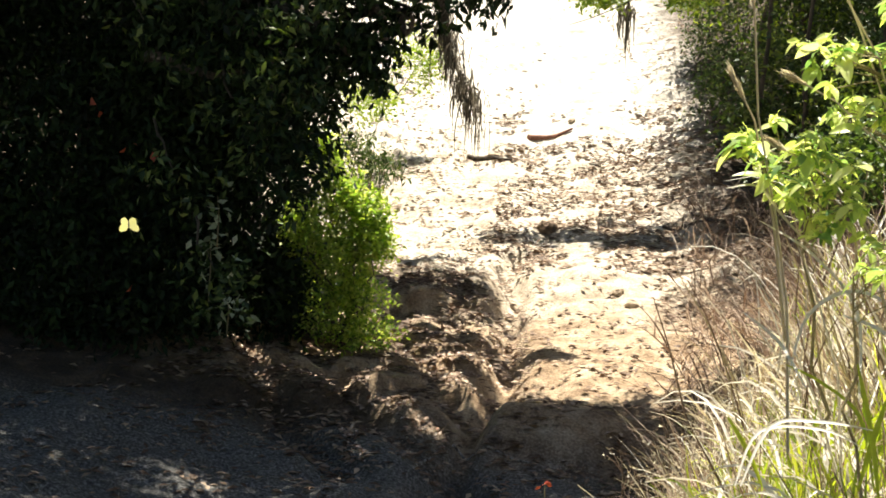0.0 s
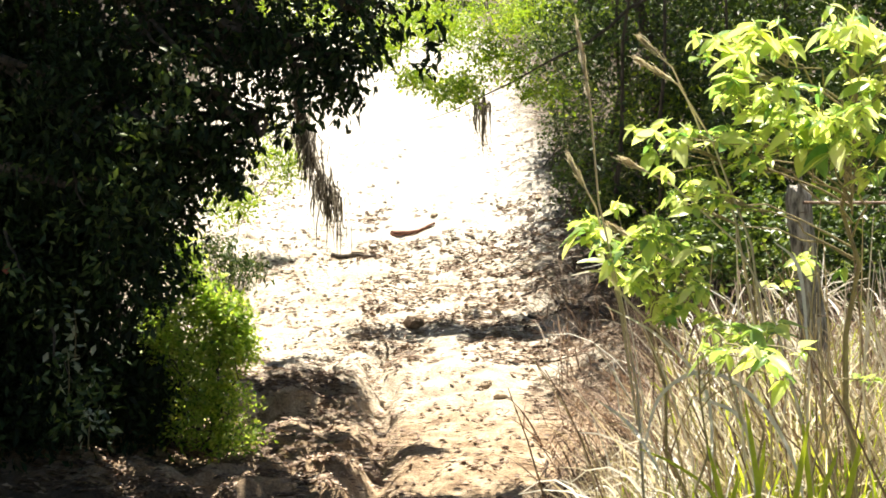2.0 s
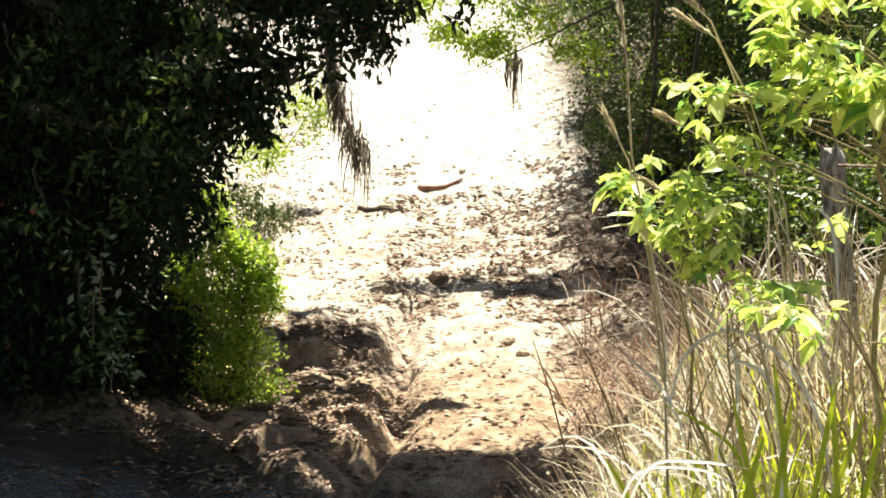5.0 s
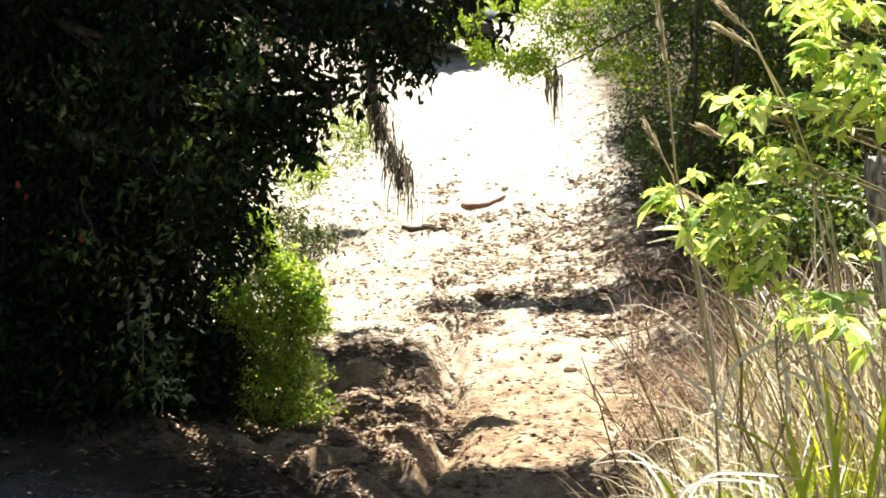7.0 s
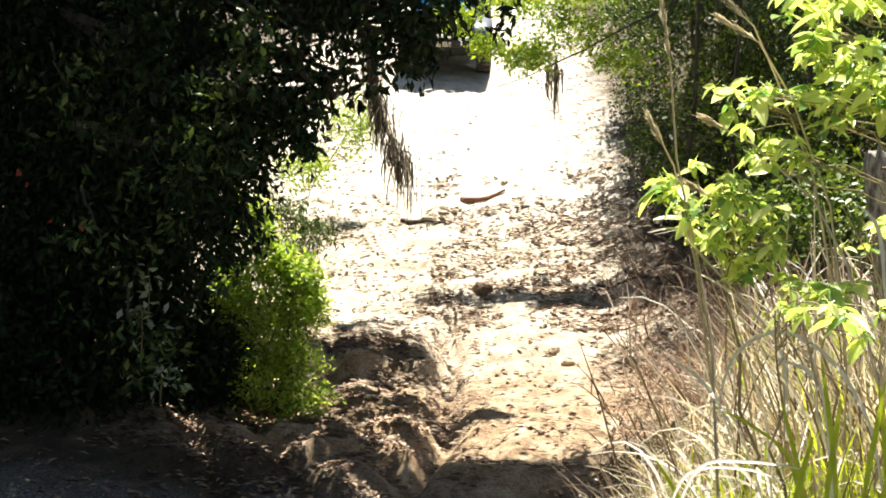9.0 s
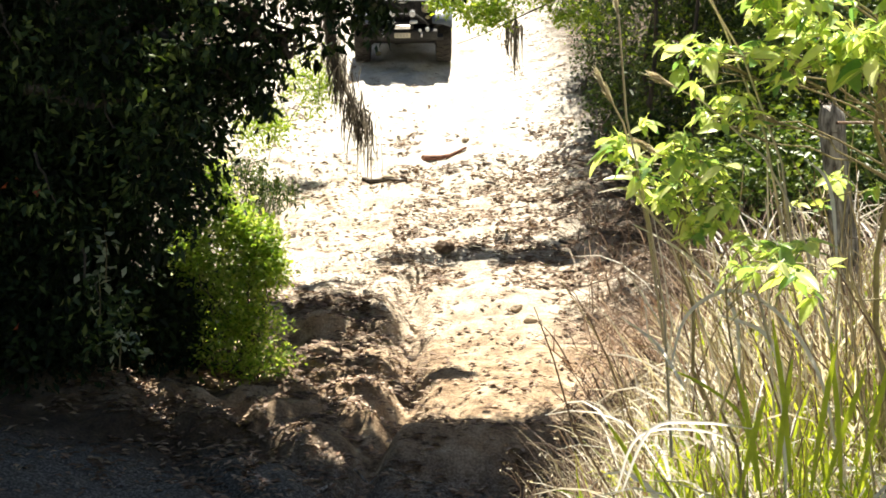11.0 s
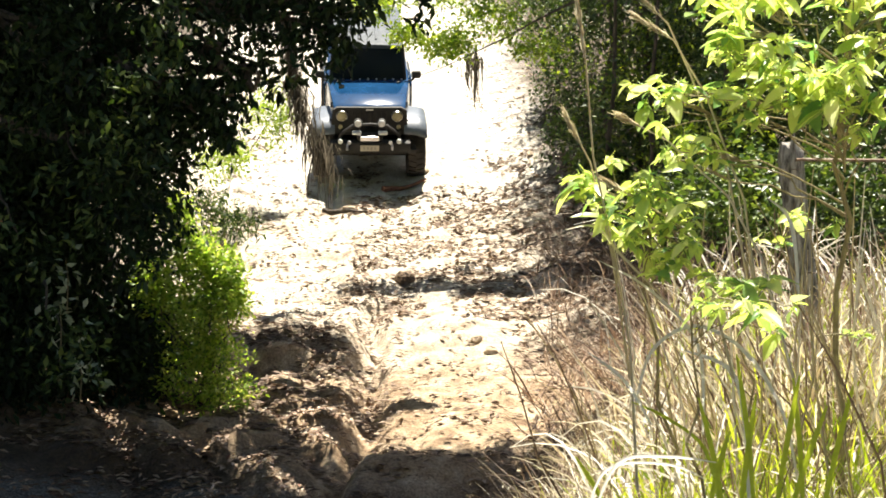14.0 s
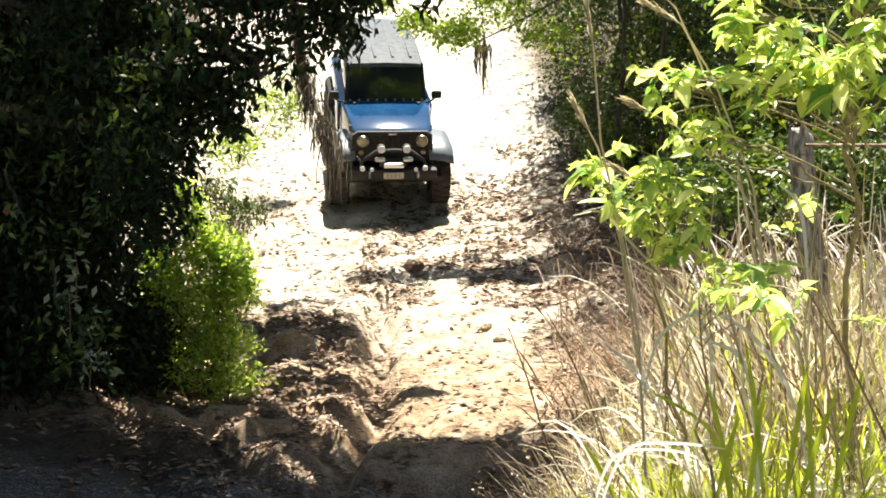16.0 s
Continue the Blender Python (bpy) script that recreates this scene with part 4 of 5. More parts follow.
fallen_stick((-0.642, 23.941, -1.007), (0.053, 23.598, -1.005), 0.045, "dark broken stick half buried in sand", 2)
fallen_stick((2.567, 21.053, -1.389), (3.161, 19.582, -1.388), 0.035, "brown dead branch at the track's edge", 3)
fallen_stick((2.153, 20.828, -1.578), (2.801, 20.451, -1.366), 0.03, "brown dead branch at the track's edge", 4)


def verge_sticks():
    rng = np.random.default_rng(151)
    for k in range(22):
        x, y, turn, run = rng.uniform(1.7, 3.6), rng.uniform(16.5, 23.0), rng.uniform(-0.5, 0.5), rng.uniform(0.3, 0.9)
        fallen_stick((x, y), (x + run * math.cos(turn), y + run * math.sin(turn)), rng.uniform(0.008, 0.022), "thin brown dead twig lying on the verge", 200 + k)


verge_sticks()


def litter():
    """Dead leaves strewn over the track and its banks."""
    rng = np.random.default_rng(91)
    p = []
    for n, (x0, x1), (y0, y1) in ((12000, (-0.2, 3.4), (18.6, 26.0)), (7000, (-3.2, 0.6), (17.5, 30.0)), (13000, (-3.2, 0.3), (13.3, 18.5)), (1500, (0.3, 3.0), (13.5, 18.6)),
                                  (6000, (1.8, 4.5), (16.0, 34.0)), (2600, (-3.5, 3.5), (33, 40)), (2200, (-5.0, 1.2), (9.5, 13.8)), (2200, (-2.6, 2.0), (11.8, 13.8)), (2600, (0.6, 4.0), (4.0, 15.0))):
        q = np.stack([rng.uniform(x0, x1, n), rng.uniform(y0, y1, n)], 1)
        # dark leaves gathered in the ground's dips also paint in the dips' shading
        keep = ripple(q[:, 0], q[:, 1] * 1.6, 0.5, 33) + 0.4 * ripple(q[:, 0], q[:, 1], 0.17, 34) - 0.9 * ripple(q[:, 0], q[:, 1] * 1.6, 0.24, 3) > rng.uniform(-0.9, 0.7, n) + 1.1 * ease(q[:, 1], 24.2, 25.5) * (1 - ease(q[:, 1], 31, 34)) * (1 - ease(np.abs(q[:, 0] - 0.4), 1.2, 2.2))
        p.append(q[keep])
    p = np.concatenate(p)
    z = ground_height(p[:, 0], p[:, 1]) + rng.uniform(0.006, 0.03, len(p))
    me = leaf_mesh("leaf_litter", np.column_stack([p, z]), 0.10, 0.042, LITTER, rng, 0.0, 0.86, 2.0)
    tagged(new("leaf_litter", me), "dry brown and grey dead leaves strewn over the sand", "leaf litter", kind="stuff")


litter()


def lit_edge_bar(points, thick, seed):
    rng = np.random.default_rng(seed)
    p = []
    for a, b in zip(points, points[1:]):
        for t in (0, 0.33, 0.66):
            x, y = a[0] + (b[0] - a[0]) * t + 0.03 * rng.normal(), a[1] + (b[1] - a[1]) * t + 0.03 * rng.normal()
            p.append(on_ground(x, y, thick * rng.uniform(0.2, 0.6)))
    o = p[0].copy()
    ob = part("lit_edge_bar", bar([q - o for q in p], [thick * (1 - 0.7 * k / len(p)) for k in range(len(p))], 8), WOOD)
    ob.location = o
    tagged(ob, "thin pale bar painting a sunlit edge on the washed-out bank", "root", "tree roots on the bank")


# thin pale bar painting in a ridge edge that catches the sun
lit_edge_bar([(-0.885, 11.880), (-0.463, 12.901), (0.131, 12.721), (0.33, 12.52)], 0.02, 5)


def washed_litter():
    """Pale dead leaves and chips caught along the ridges of the washed-out bank, whose paleness adds to the sun flecks.
    """
    rng = np.random.default_rng(97)
    p = []
    # follows the sun gaps, so pale leaves paint the flecks brighter
    for chain, half in GAPS[:6]:
        for a, b in zip(chain, chain[1:]):
            n = int(120 * math.dist(a, b) * half / 0.12)
            t = rng.uniform(0, 1, (n, 1))
            p.append((np.array(a) * (1 - t) + np.array(b) * t)[:, :2] + rng.normal(size=(n, 2)) * half * 0.5)
    p = np.concatenate(p)
    z = ground_height(p[:, 0], p[:, 1]) + rng.uniform(0.004, 0.035, len(p))
    me = leaf_mesh("washed_litter", np.column_stack([p, z]), 0.052, 0.026, PALE_LITTER, rng, 0.0, 0.6)
    tagged(new("washed_litter", me), "pale and russet dead leaves caught on the washed bank", "leaf litter", kind="stuff")


washed_litter()


# ---- grassy shoulder ----
def grass(name, label, material, count, box, tall, wide, arch, lean, seed, slant=0.0):
    rng = np.random.default_rng(seed)
    roots, tips, widths = [], [], []
    while len(roots) < count:
        x, y = rng.uniform(*box[0]), rng.uniform(*box[1])
        if x < slant * y + 0.25 * rng.normal() * (slant > 0) or x < 0.12 + 0.135 * (y - 3.5) + 0.14 * rng.normal() or ripple(x, y, 0.5, seed) < rng.uniform(-1.0, 0.3):
            continue
        for _ in range(rng.integers(3, 8)):
            g = np.array(on_ground(x + rng.normal() * 0.05, y + rng.normal() * 0.05, -0.02))
            h = tall * rng.uniform(0.45, 1.1)
            roots.append(g)
            tips.append(g + np.array([np.clip(rng.normal(), -1.3, 1.6) * lean * h, np.clip(rng.normal(), -1.5, 1.5) * lean * h, h * rng.uniform(0.5, 0.95)]))
            widths.append(wide * rng.uniform(0.35, 1.6))
    me = ribbon_mesh(name, roots, tips, widths, material, rng, arch, 6)
    tagged(new(name, me), label, "grass", kind="stuff")


grass("dry_grass", "tangled straw-coloured dry grass on the shoulder", STRAW, 1900, ((0.2, 3.6), (4.2, 10.5)), 0.62, 0.008, 0.10, 0.55, 101)
grass("low_grass", "short matted dry grass on the shoulder", STRAW, 3600, ((0.2, 3.8), (4.0, 11.0)), 0.30, 0.011, 0.22, 1.0, 104)
grass("brown_stems", "thin brown dead stems standing in the dry grass", BRUSH, 1500, ((0.5, 3.4), (4.4, 10.0)), 0.85, 0.006, 0.06, 0.35, 105)
grass("bleached_grass", "broken white bleached grass blades", BLEACHED, 700, ((0.4, 3.2), (4.2, 8.0)), 0.42, 0.016, 0.30, 1.1, 106)
grass("green_grass", "fresh yellow-green grass among the dry blades", GRASS, 900, ((0.9, 2.6), (4.0, 6.6)), 0.62, 0.017, 0.08, 0.25, 102)
grass("green_tufts", "low green grass tufts at the track's edge", GRASS, 2600, ((0.2, 3.0), (4.2, 9.0)), 0.28, 0.012, 0.15, 0.7, 107)
grass("verge_grass", "brown dead brush and dry stems along the track's edge", BRUSH, 3800, ((1.2, 5.0), (9.5, 22.0)), 0.5, 0.012, 0.15, 0.8, 103)


grass("tall_dry_grass", "tall sunlit dry grass and stems along the fence line", STRAW, 620, ((1.5, 5.2), (7.2, 14.5)), 1.05, 0.013, 0.10, 0.5, 108, 0.205)
grass("tall_bleached_blades", "bleached white blades in the tall dry grass", BLEACHED, 260, ((1.5, 4.5), (7.6, 12.0)), 1.1, 0.016, 0.2, 0.7, 112, 0.205)
grass("post_grass", "thick dry grass round the foot of the old post", STRAW, 1000, ((1.8, 2.9), (6.4, 7.6)), 1.1, 0.012, 0.10, 0.45, 113, 0.2)
grass("post_brush", "brown dead stems standing before the old post", BRUSH, 420, ((1.8, 2.9), (6.4, 7.6)), 1.05, 0.010, 0.08, 0.35, 114, 0.2)
grass("post_blades", "green blades growing up before the old post", GRASS, 240, ((1.8, 2.9), (6.2, 7.4)), 0.95, 0.014, 0.06, 0.25, 115, 0.2)
grass("tall_brown_stems", "tall brown dead stems along the fence line", BRUSH, 1300, ((1.6, 5.2), (7.4, 16.0)), 1.2, 0.012, 0.08, 0.5, 109, 0.2)
grass("tall_green_blades", "tall yellow-green blades among dry grass", GRASS, 800, ((1.8, 5.2), (7.4, 14.0)), 1.0, 0.015, 0.06, 0.3, 110, 0.21)


def long_blade(points, width, material, label):
    """One broad dry blade, bowed through a chain of points."""
    rng = np.random.default_rng(7)
    p = [np.array(q) for q in points]
    chain = []
    for k in range(len(p) - 1):
        a, b, c, d = p[max(k - 1, 0)], p[k], p[k + 1], p[min(k + 2, len(p) - 1)]
        for s in range(5):
            t = s / 5
            chain.append(0.5 * (2 * b + (c - a) * t + (2 * a - 5 * b + 4 * c - d) * t * t + (3 * b - a - 3 * c + d) * t ** 3))
    chain.append(p[-1])
    o = chain[0]
    verts, faces = [], []
    for k, q in enumerate(chain):
        way = chain[min(k + 1, len(chain) - 1)] - chain[max(k - 1, 0)]
        side = np.cross(way, [0, -0.6, 0.8])
        side /= np.linalg.norm(side) + 1e-9
        w = width * min(1, 0.35 + 2 * k / len(chain)) * min(1.0, 2.5 * (1 - k / len(chain)) + 0.1)
        i = len(verts)
        verts += [q - o - side * w / 2, q - o + np.array([0, w * 0.15, -w * 0.2]), q - o + side * w / 2]
        if k:
            faces += [(i - 3, i - 2, i + 1, i), (i - 2, i - 1, i + 2, i + 1)]
    ob = new("grass_blade", mesh_from("grass_blade", verts, faces, material, True))
    ob.location = o
    tagged(ob, label, "grass blade", "long single grass blades")


DRY = "long pale dry grass blade arching over the shoulder"
long_blade([(0.936, 5.086, 0.357), (1.013, 5.211, 0.547), (1.170, 5.222, 0.637), (1.347, 5.211, 0.547), (1.456, 5.086, 0.357), (1.514, 5.054, 0.089)][::-1], 0.018, BLEACHED, DRY)
long_blade([(1.131, 4.882, 0.331), (1.180, 5.213, 0.566), (1.013, 5.237, 0.761), (0.826, 5.250, 0.868)], 0.014, BLEACHED, DRY)
long_blade([(1.289, 4.846, 0.037), (1.321, 5.086, 0.357), (1.263, 5.105, 0.510), (1.109, 5.113, 0.571)], 0.022, BLEACHED, DRY)
long_blade([(0.956, 4.886, 0.368), (0.915, 5.199, 0.450), (0.787, 5.211, 0.547)], 0.014, BLEACHED, DRY)
long_blade([(0.692, 4.458, 0.162), (0.794, 4.578, 0.321), (0.950, 4.581, 0.341), (1.107, 4.578, 0.321)], 0.013, BLEACHED, DRY)
long_blade([(0.675, 4.458, 0.162), (0.759, 4.576, 0.303), (0.950, 4.578, 0.317), (1.072, 4.572, 0.269)], 0.011, BLEACHED, DRY)
long_blade([(1.196, 4.846, 0.037), (1.186, 5.070, 0.223), (1.052, 5.084, 0.337), (0.926, 5.091, 0.395)], 0.016, GRASS, "yellow-green grass blade bent over the dry grass")
long_blade([(1.456, 4.936, 0.772), (1.485, 5.166, 1.007), (1.398, 5.177, 1.098)], 0.014, BLEACHED, DRY)
long_blade([(1.052, 5.133, 0.739), (0.897, 5.152, 0.892), (0.801, 5.165, 0.997), (0.695, 5.164, 0.987)], 0.012, STRAW, DRY)
for (x, y, z), dx, tall in [((1.202, 4.652, 0.099), 0.02, 0.42), ((1.255, 4.652, 0.099), -0.03, 0.55), ((1.317, 4.652, 0.099), 0.03, 0.48), ((1.362, 4.652, 0.099), 0.05, 0.38), ((0.793, 4.652, 0.099), -0.05, 0.22),
                            ((1.095, 4.652, 0.099), 0.03, 0.30), ((1.43, 4.70, 0.06), -0.02, 0.50), ((1.15, 4.60, 0.08), -0.04, 0.44), ((1.50, 4.75, 0.06), 0.04, 0.46)]:
    long_blade([(x, y, z), (x + dx, y, z + tall * 0.5), (x + dx * 2.4, y + 0.02, z + tall)], 0.018, GRASS, "upright yellow-green grass blade on the shoulder")


def seed_stalk(points, head, label, seed):
    """A tall dry stalk with a feathery seed head along its last stretch."""
    rng = np.random.default_rng(seed)
    p = [np.array(q) for q in points]
    o = p[0]
    thing = empty("seed_stalk", Matrix.Translation(o), label, "grass stalk", "tall dry seed stalks")
    part("stem", bar([q - o for q in p], list(np.linspace(0.0055, 0.0026, len(p))), 6), STRAW, thing)
    roots, tips, widths = [], [], []
    way = p[-1] - p[-2]
    for k in range(90):
        t = rng.uniform(1 - head, 1.0)
        a = p[-2] + way * t - o
        roots.append(a)
        tips.append(a + way / np.linalg.norm(way) * rng.uniform(0.03, 0.08) + rng.normal(size=3) * 0.007)
        widths.append(0.005)
    part("seed_head", ribbon_mesh("seed_head", roots, tips, widths, STRAW, rng, 0.05, 3), STRAW, thing)


STALK = "tall dry grass stalk with a feathery seed head"
seed_stalk([(0.946, 5.054, 0.089), (0.938, 5.213, 0.566), (0.885, 5.251, 0.878), (0.807, 5.294, 1.229), (0.781, 5.335, 1.560), (0.738, 5.368, 1.833)], 0.95, STALK, 1)
seed_stalk([(0.956, 5.297, 0.428), (0.892, 5.350, 0.865), (0.812, 5.392, 1.202), (0.732, 5.410, 1.351)], 0.6, STALK, 2)
seed_stalk([(1.432, 5.316, 0.587), (1.372, 5.375, 1.063), (1.232, 5.421, 1.440), (1.112, 5.445, 1.639), (0.992, 5.454, 1.708)], 0.9, STALK, 3)
seed_stalk([(1.438, 5.420, 0.608), (1.336, 5.487, 1.154), (1.194, 5.531, 1.518), (1.112, 5.554, 1.700), (1.021, 5.564, 1.781)], 0.8, STALK, 4)
seed_stalk([(1.437, 4.904, 0.515), (1.379, 5.152, 0.892), (1.263, 5.178, 1.102), (1.052, 5.201, 1.293), (0.917, 5.210, 1.360)], 0.3, "bent brown dry stalk leaning through the sapling", 5)
seed_stalk([(1.283, 5.100, 0.471), (1.209, 5.246, 0.839), (1.111, 5.266, 0.995), (0.875, 5.282, 1.131)], 0.2, "bent brown dry stalk leaning through the sapling", 6)


def leaning_stems():
    """Pale bent dry stems that criss-cross behind and before the sapling."""
    rng = np.random.default_rng(141)
    for k in range(138):
        x, y = rng.uniform(0.9, 2.9), rng.uniform(4.9, 7.6)
        if k >= 34:
            x, y = rng.uniform(1.25, 3.3), rng.uniform(5.8, 8.4)
        if k >= 84:
            x, y = rng.uniform(1.55, 2.7), rng.uniform(5.9, 7.6)
        x = max(x, 0.175 * y)
        g = np.array(on_ground(x, y, -0.02))
        top = g + np.array([np.clip(rng.normal() * 0.3 - 0.12, -0.5, 0.5), rng.normal() * 0.15, rng.uniform(0.7, 1.55 if k < 34 or k >= 84 else 1.25)])
        bend = (g + top) / 2 + np.array([rng.normal() * 0.07, rng.normal() * 0.05, rng.uniform(0.02, 0.14)])
        ob = part("dry_stem", bar([(0, 0, 0), (bend - g) * 0.55, bend - g, (bend + (top - bend) * 0.5 + [0, 0, 0.03]) - g, top - g], [0.006, 0.0054, 0.0046, 0.0036, 0.002], 5), (STRAW, BRUSH, BLEACHED)[k % 3])
        ob.location = g
        tagged(ob, ("tall straw-coloured dry stem leaning in the grass", "thin brown dead stem leaning in the grass", "bleached white dry stem leaning in the grass")[k % 3], "dry stem", "leaning dry stems")


leaning_stems()


# ---- sapling with large yellow-green leaves ----
def leaf_blade(name, length, width, fold, curl):
    """A pointed leaf with a folded midrib and a stalk."""
    verts, faces = [], []
    rows = 7
    for k in range(rows + 1):
        t = k / rows
        w = width * 0.5 * math.sin(math.pi * min(1, t ** 0.8 * 0.97 + 0.02)) ** 0.8
        y, z = length * t, -curl * length * t * t
        verts += [(-w, y, z + fold * w), (-w * 0.5, y, z + fold * w * 0.35), (0, y, z), (w * 0.5, y, z + fold * w * 0.35), (w, y, z + fold * w)]
        if k:
            i = 5 * k
            faces += [(i - 5 + j, i - 4 + j, i + 1 + j, i + j) for j in range(4)]
    i = len(verts)
    verts += [(-0.0015, -0.03, 0.008), (0.0015, -0.03, 0.008), (0.0015, 0.004, 0.0), (-0.0015, 0.004, 0.0)]
    faces.append((i, i + 1, i + 2, i + 3))
    return mesh_from(name, verts, faces, SAPLING_LEAF, True)


def sapling(root, crown, groups, label, seed, thick):
    """A young plant: stem, a branch to each spray, and whorls of drooping leaves.
    groups: centre, half spread across and upright, whorls, share of large leaves."""
    rng = np.random.default_rng(seed)
    small = [leaf_blade("leaf", 0.056, 0.027, 0.35, 0.3), leaf_blade("leaf", 0.042, 0.022, 0.4, 0.3), leaf_blade("leaf", 0.070, 0.031, 0.3, 0.35)]
    large = [leaf_blade("leaf", 0.115, 0.044, 0.25, 0.25), leaf_blade("leaf", 0.095, 0.040, 0.3, 0.3), leaf_blade("leaf", 0.135, 0.054, 0.2, 0.2)]
    base = np.array(on_ground(*root, -0.03))
    crown = np.array(crown)
    thing = empty("sapling", Matrix.Translation(base), label, "sapling", "leafy saplings in the grass")
    part("trunk", bar([np.array(p) - base for p in branchy(rng, base, crown, 0, 8, 0.03)], list(np.linspace(thick, thick * 0.35, 9)), 7), STEM, thing)
    built, verts, faces = 0, [], []
    for c, across, upright, whorls, big in groups:
        c = np.array(c)
        start = base + (crown - base) * np.clip((c[2] - base[2]) / (crown[2] - base[2]) - 0.12, 0.1, 0.95)
        line = branchy(rng, start - base, c - base, -0.04, 6, 0.02)
        part("branch", bar(line, [thick * f for f in (0.28, 0.25, 0.22, 0.2, 0.17, 0.13, 0.1)], 6), STEM, thing)
        for w in range(max(1, round(whorls * 1.5))):
            p = c - base + np.clip(np.array([rng.normal() * across * 0.7, 0, rng.normal() * upright * 0.7]), -1.3 * across, 1.3 * across) + np.array([0, rng.uniform(-0.28, 0.28), 0])
            part("twig", bar([line[4], (line[4] + p) / 2 + [0, 0, 0.01], p], [0.003, 0.0025, 0.0018], 5), STEM, thing)
            turn, many = rng.uniform(0, 360), int(rng.integers(4, 8))
            for k in range(many):
                blade = (large if rng.uniform() < big * 0.45 else small)[rng.integers(0, 3)]
                m = (Matrix.Translation(p + np.array([0, 0, 0.006 * k])) @ pose(0, 0, 0, 0, 0, turn + k * 360 / many + rng.normal() * 14)
                     @ pose(0, 0, 0, rng.uniform(-48, 18), rng.normal() * 20, 0))
                built += 1
                if built <= 300:
                    part("leaf", blade, SAPLING_LEAF, thing).matrix_basis = m
                else:
                    i = len(verts)
                    verts += [m @ v.co for v in blade.vertices]
                    faces += [[i + q for q in f.vertices] for f in blade.polygons]
    if verts:
        part("foliage", mesh_from("foliage", verts, faces, SPRAY_LEAF, True), SPRAY_LEAF, thing)["kind"] = "stuff"


sapling((2.05, 6.2), (1.85, 5.8, 1.72), [
        ((1.139, 5.350, 1.255), 0.067, 0.032, 5, 0.20), ((1.110, 5.350, 1.206), 0.059, 0.016, 2, 0.10), ((1.242, 5.350, 1.215), 0.024, 0.012, 1, 0.10), ((1.024, 5.350, 1.420), 0.063, 0.048, 5, 0.30),
        ((1.114, 5.350, 1.454), 0.071, 0.028, 4, 0.10), ((1.245, 5.350, 1.450), 0.079, 0.032, 4, 0.70), ((1.347, 5.350, 1.431), 0.071, 0.048, 4, 0.40), ((1.405, 5.350, 1.491), 0.079, 0.036, 4, 0.90),
        ((1.509, 5.350, 1.441), 0.079, 0.052, 5, 0.50), ((1.370, 5.350, 1.355), 0.048, 0.032, 2, 0.60), ((1.588, 5.350, 1.495), 0.095, 0.036, 5, 0.50), ((1.591, 5.350, 1.412), 0.063, 0.059, 4, 0.70),
        ((1.709, 5.350, 1.516), 0.087, 0.032, 5, 0.70), ((1.803, 5.350, 1.452), 0.067, 0.059, 5, 0.60), ((1.714, 5.350, 1.388), 0.059, 0.044, 4, 0.20), ((1.298, 5.350, 1.678), 0.083, 0.067, 6, 0.60),
        ((1.402, 5.350, 1.586), 0.079, 0.036, 6, 0.20), ((1.277, 5.350, 1.593), 0.055, 0.028, 4, 0.40), ((1.305, 5.350, 1.786), 0.119, 0.044, 8, 0.80), ((1.416, 5.350, 1.767), 0.079, 0.032, 4, 0.50),
        ((1.562, 5.350, 1.620), 0.040, 0.018, 2, 0.20), ((1.695, 5.350, 1.827), 0.083, 0.044, 5, 0.50), ((1.809, 5.350, 1.769), 0.079, 0.059, 5, 0.50), ((1.680, 5.350, 1.709), 0.040, 0.024, 2, 0.20),
        ((1.806, 5.350, 1.611), 0.063, 0.044, 5, 0.50), ((1.924, 5.350, 1.691), 0.089, 0.089, 8, 0.50), ((1.955, 5.350, 1.472), 0.079, 0.079, 6, 0.50), ((1.779, 5.350, 1.300), 0.036, 0.016, 1, 0.50),
        ((1.444, 5.350, 1.540), 0.079, 0.024, 5, 0.10), ((1.650, 5.350, 1.462), 0.079, 0.030, 4, 0.20)],
        "young sapling with large bright yellow-green leaves among dry grass", 111, 0.017)
sapling((1.22, 5.75), (1.02, 5.40, 1.08), [
        ((0.859, 5.350, 1.110), 0.059, 0.044, 6, 0.40), ((0.971, 5.350, 1.079), 0.089, 0.055, 10, 0.10), ((1.015, 5.350, 0.968), 0.099, 0.059, 11, 0.00), ((1.098, 5.350, 0.896), 0.059, 0.044, 8, 0.00),
        ((1.059, 5.350, 0.829), 0.036, 0.024, 4, 0.20), ((1.083, 5.350, 1.089), 0.044, 0.044, 4, 0.70), ((0.810, 5.350, 1.049), 0.036, 0.036, 2, 1.00), ((0.934, 5.350, 0.948), 0.050, 0.050, 6, 0.00),
        ((1.106, 5.350, 0.998), 0.044, 0.040, 4, 0.10)],
        "leafy bright yellow-green sapling at the edge of the shoulder", 112, 0.010)
sapling((1.12, 4.75), (1.02, 4.62, 0.80), [
        ((1.145, 4.600, 0.819), 0.085, 0.034, 4, 0.50), ((1.057, 4.600, 0.811), 0.034, 0.020, 1, 1.00), ((1.227, 4.600, 0.766), 0.037, 0.024, 1, 0.80), ((1.314, 4.600, 0.828), 0.041, 0.017, 2, 0.90),
        ((1.215, 4.600, 0.855), 0.051, 0.017, 2, 0.20), ((1.126, 4.600, 0.864), 0.034, 0.014, 1, 0.20)],
        "low seedling with a few long bright green leaves", 113, 0.008)
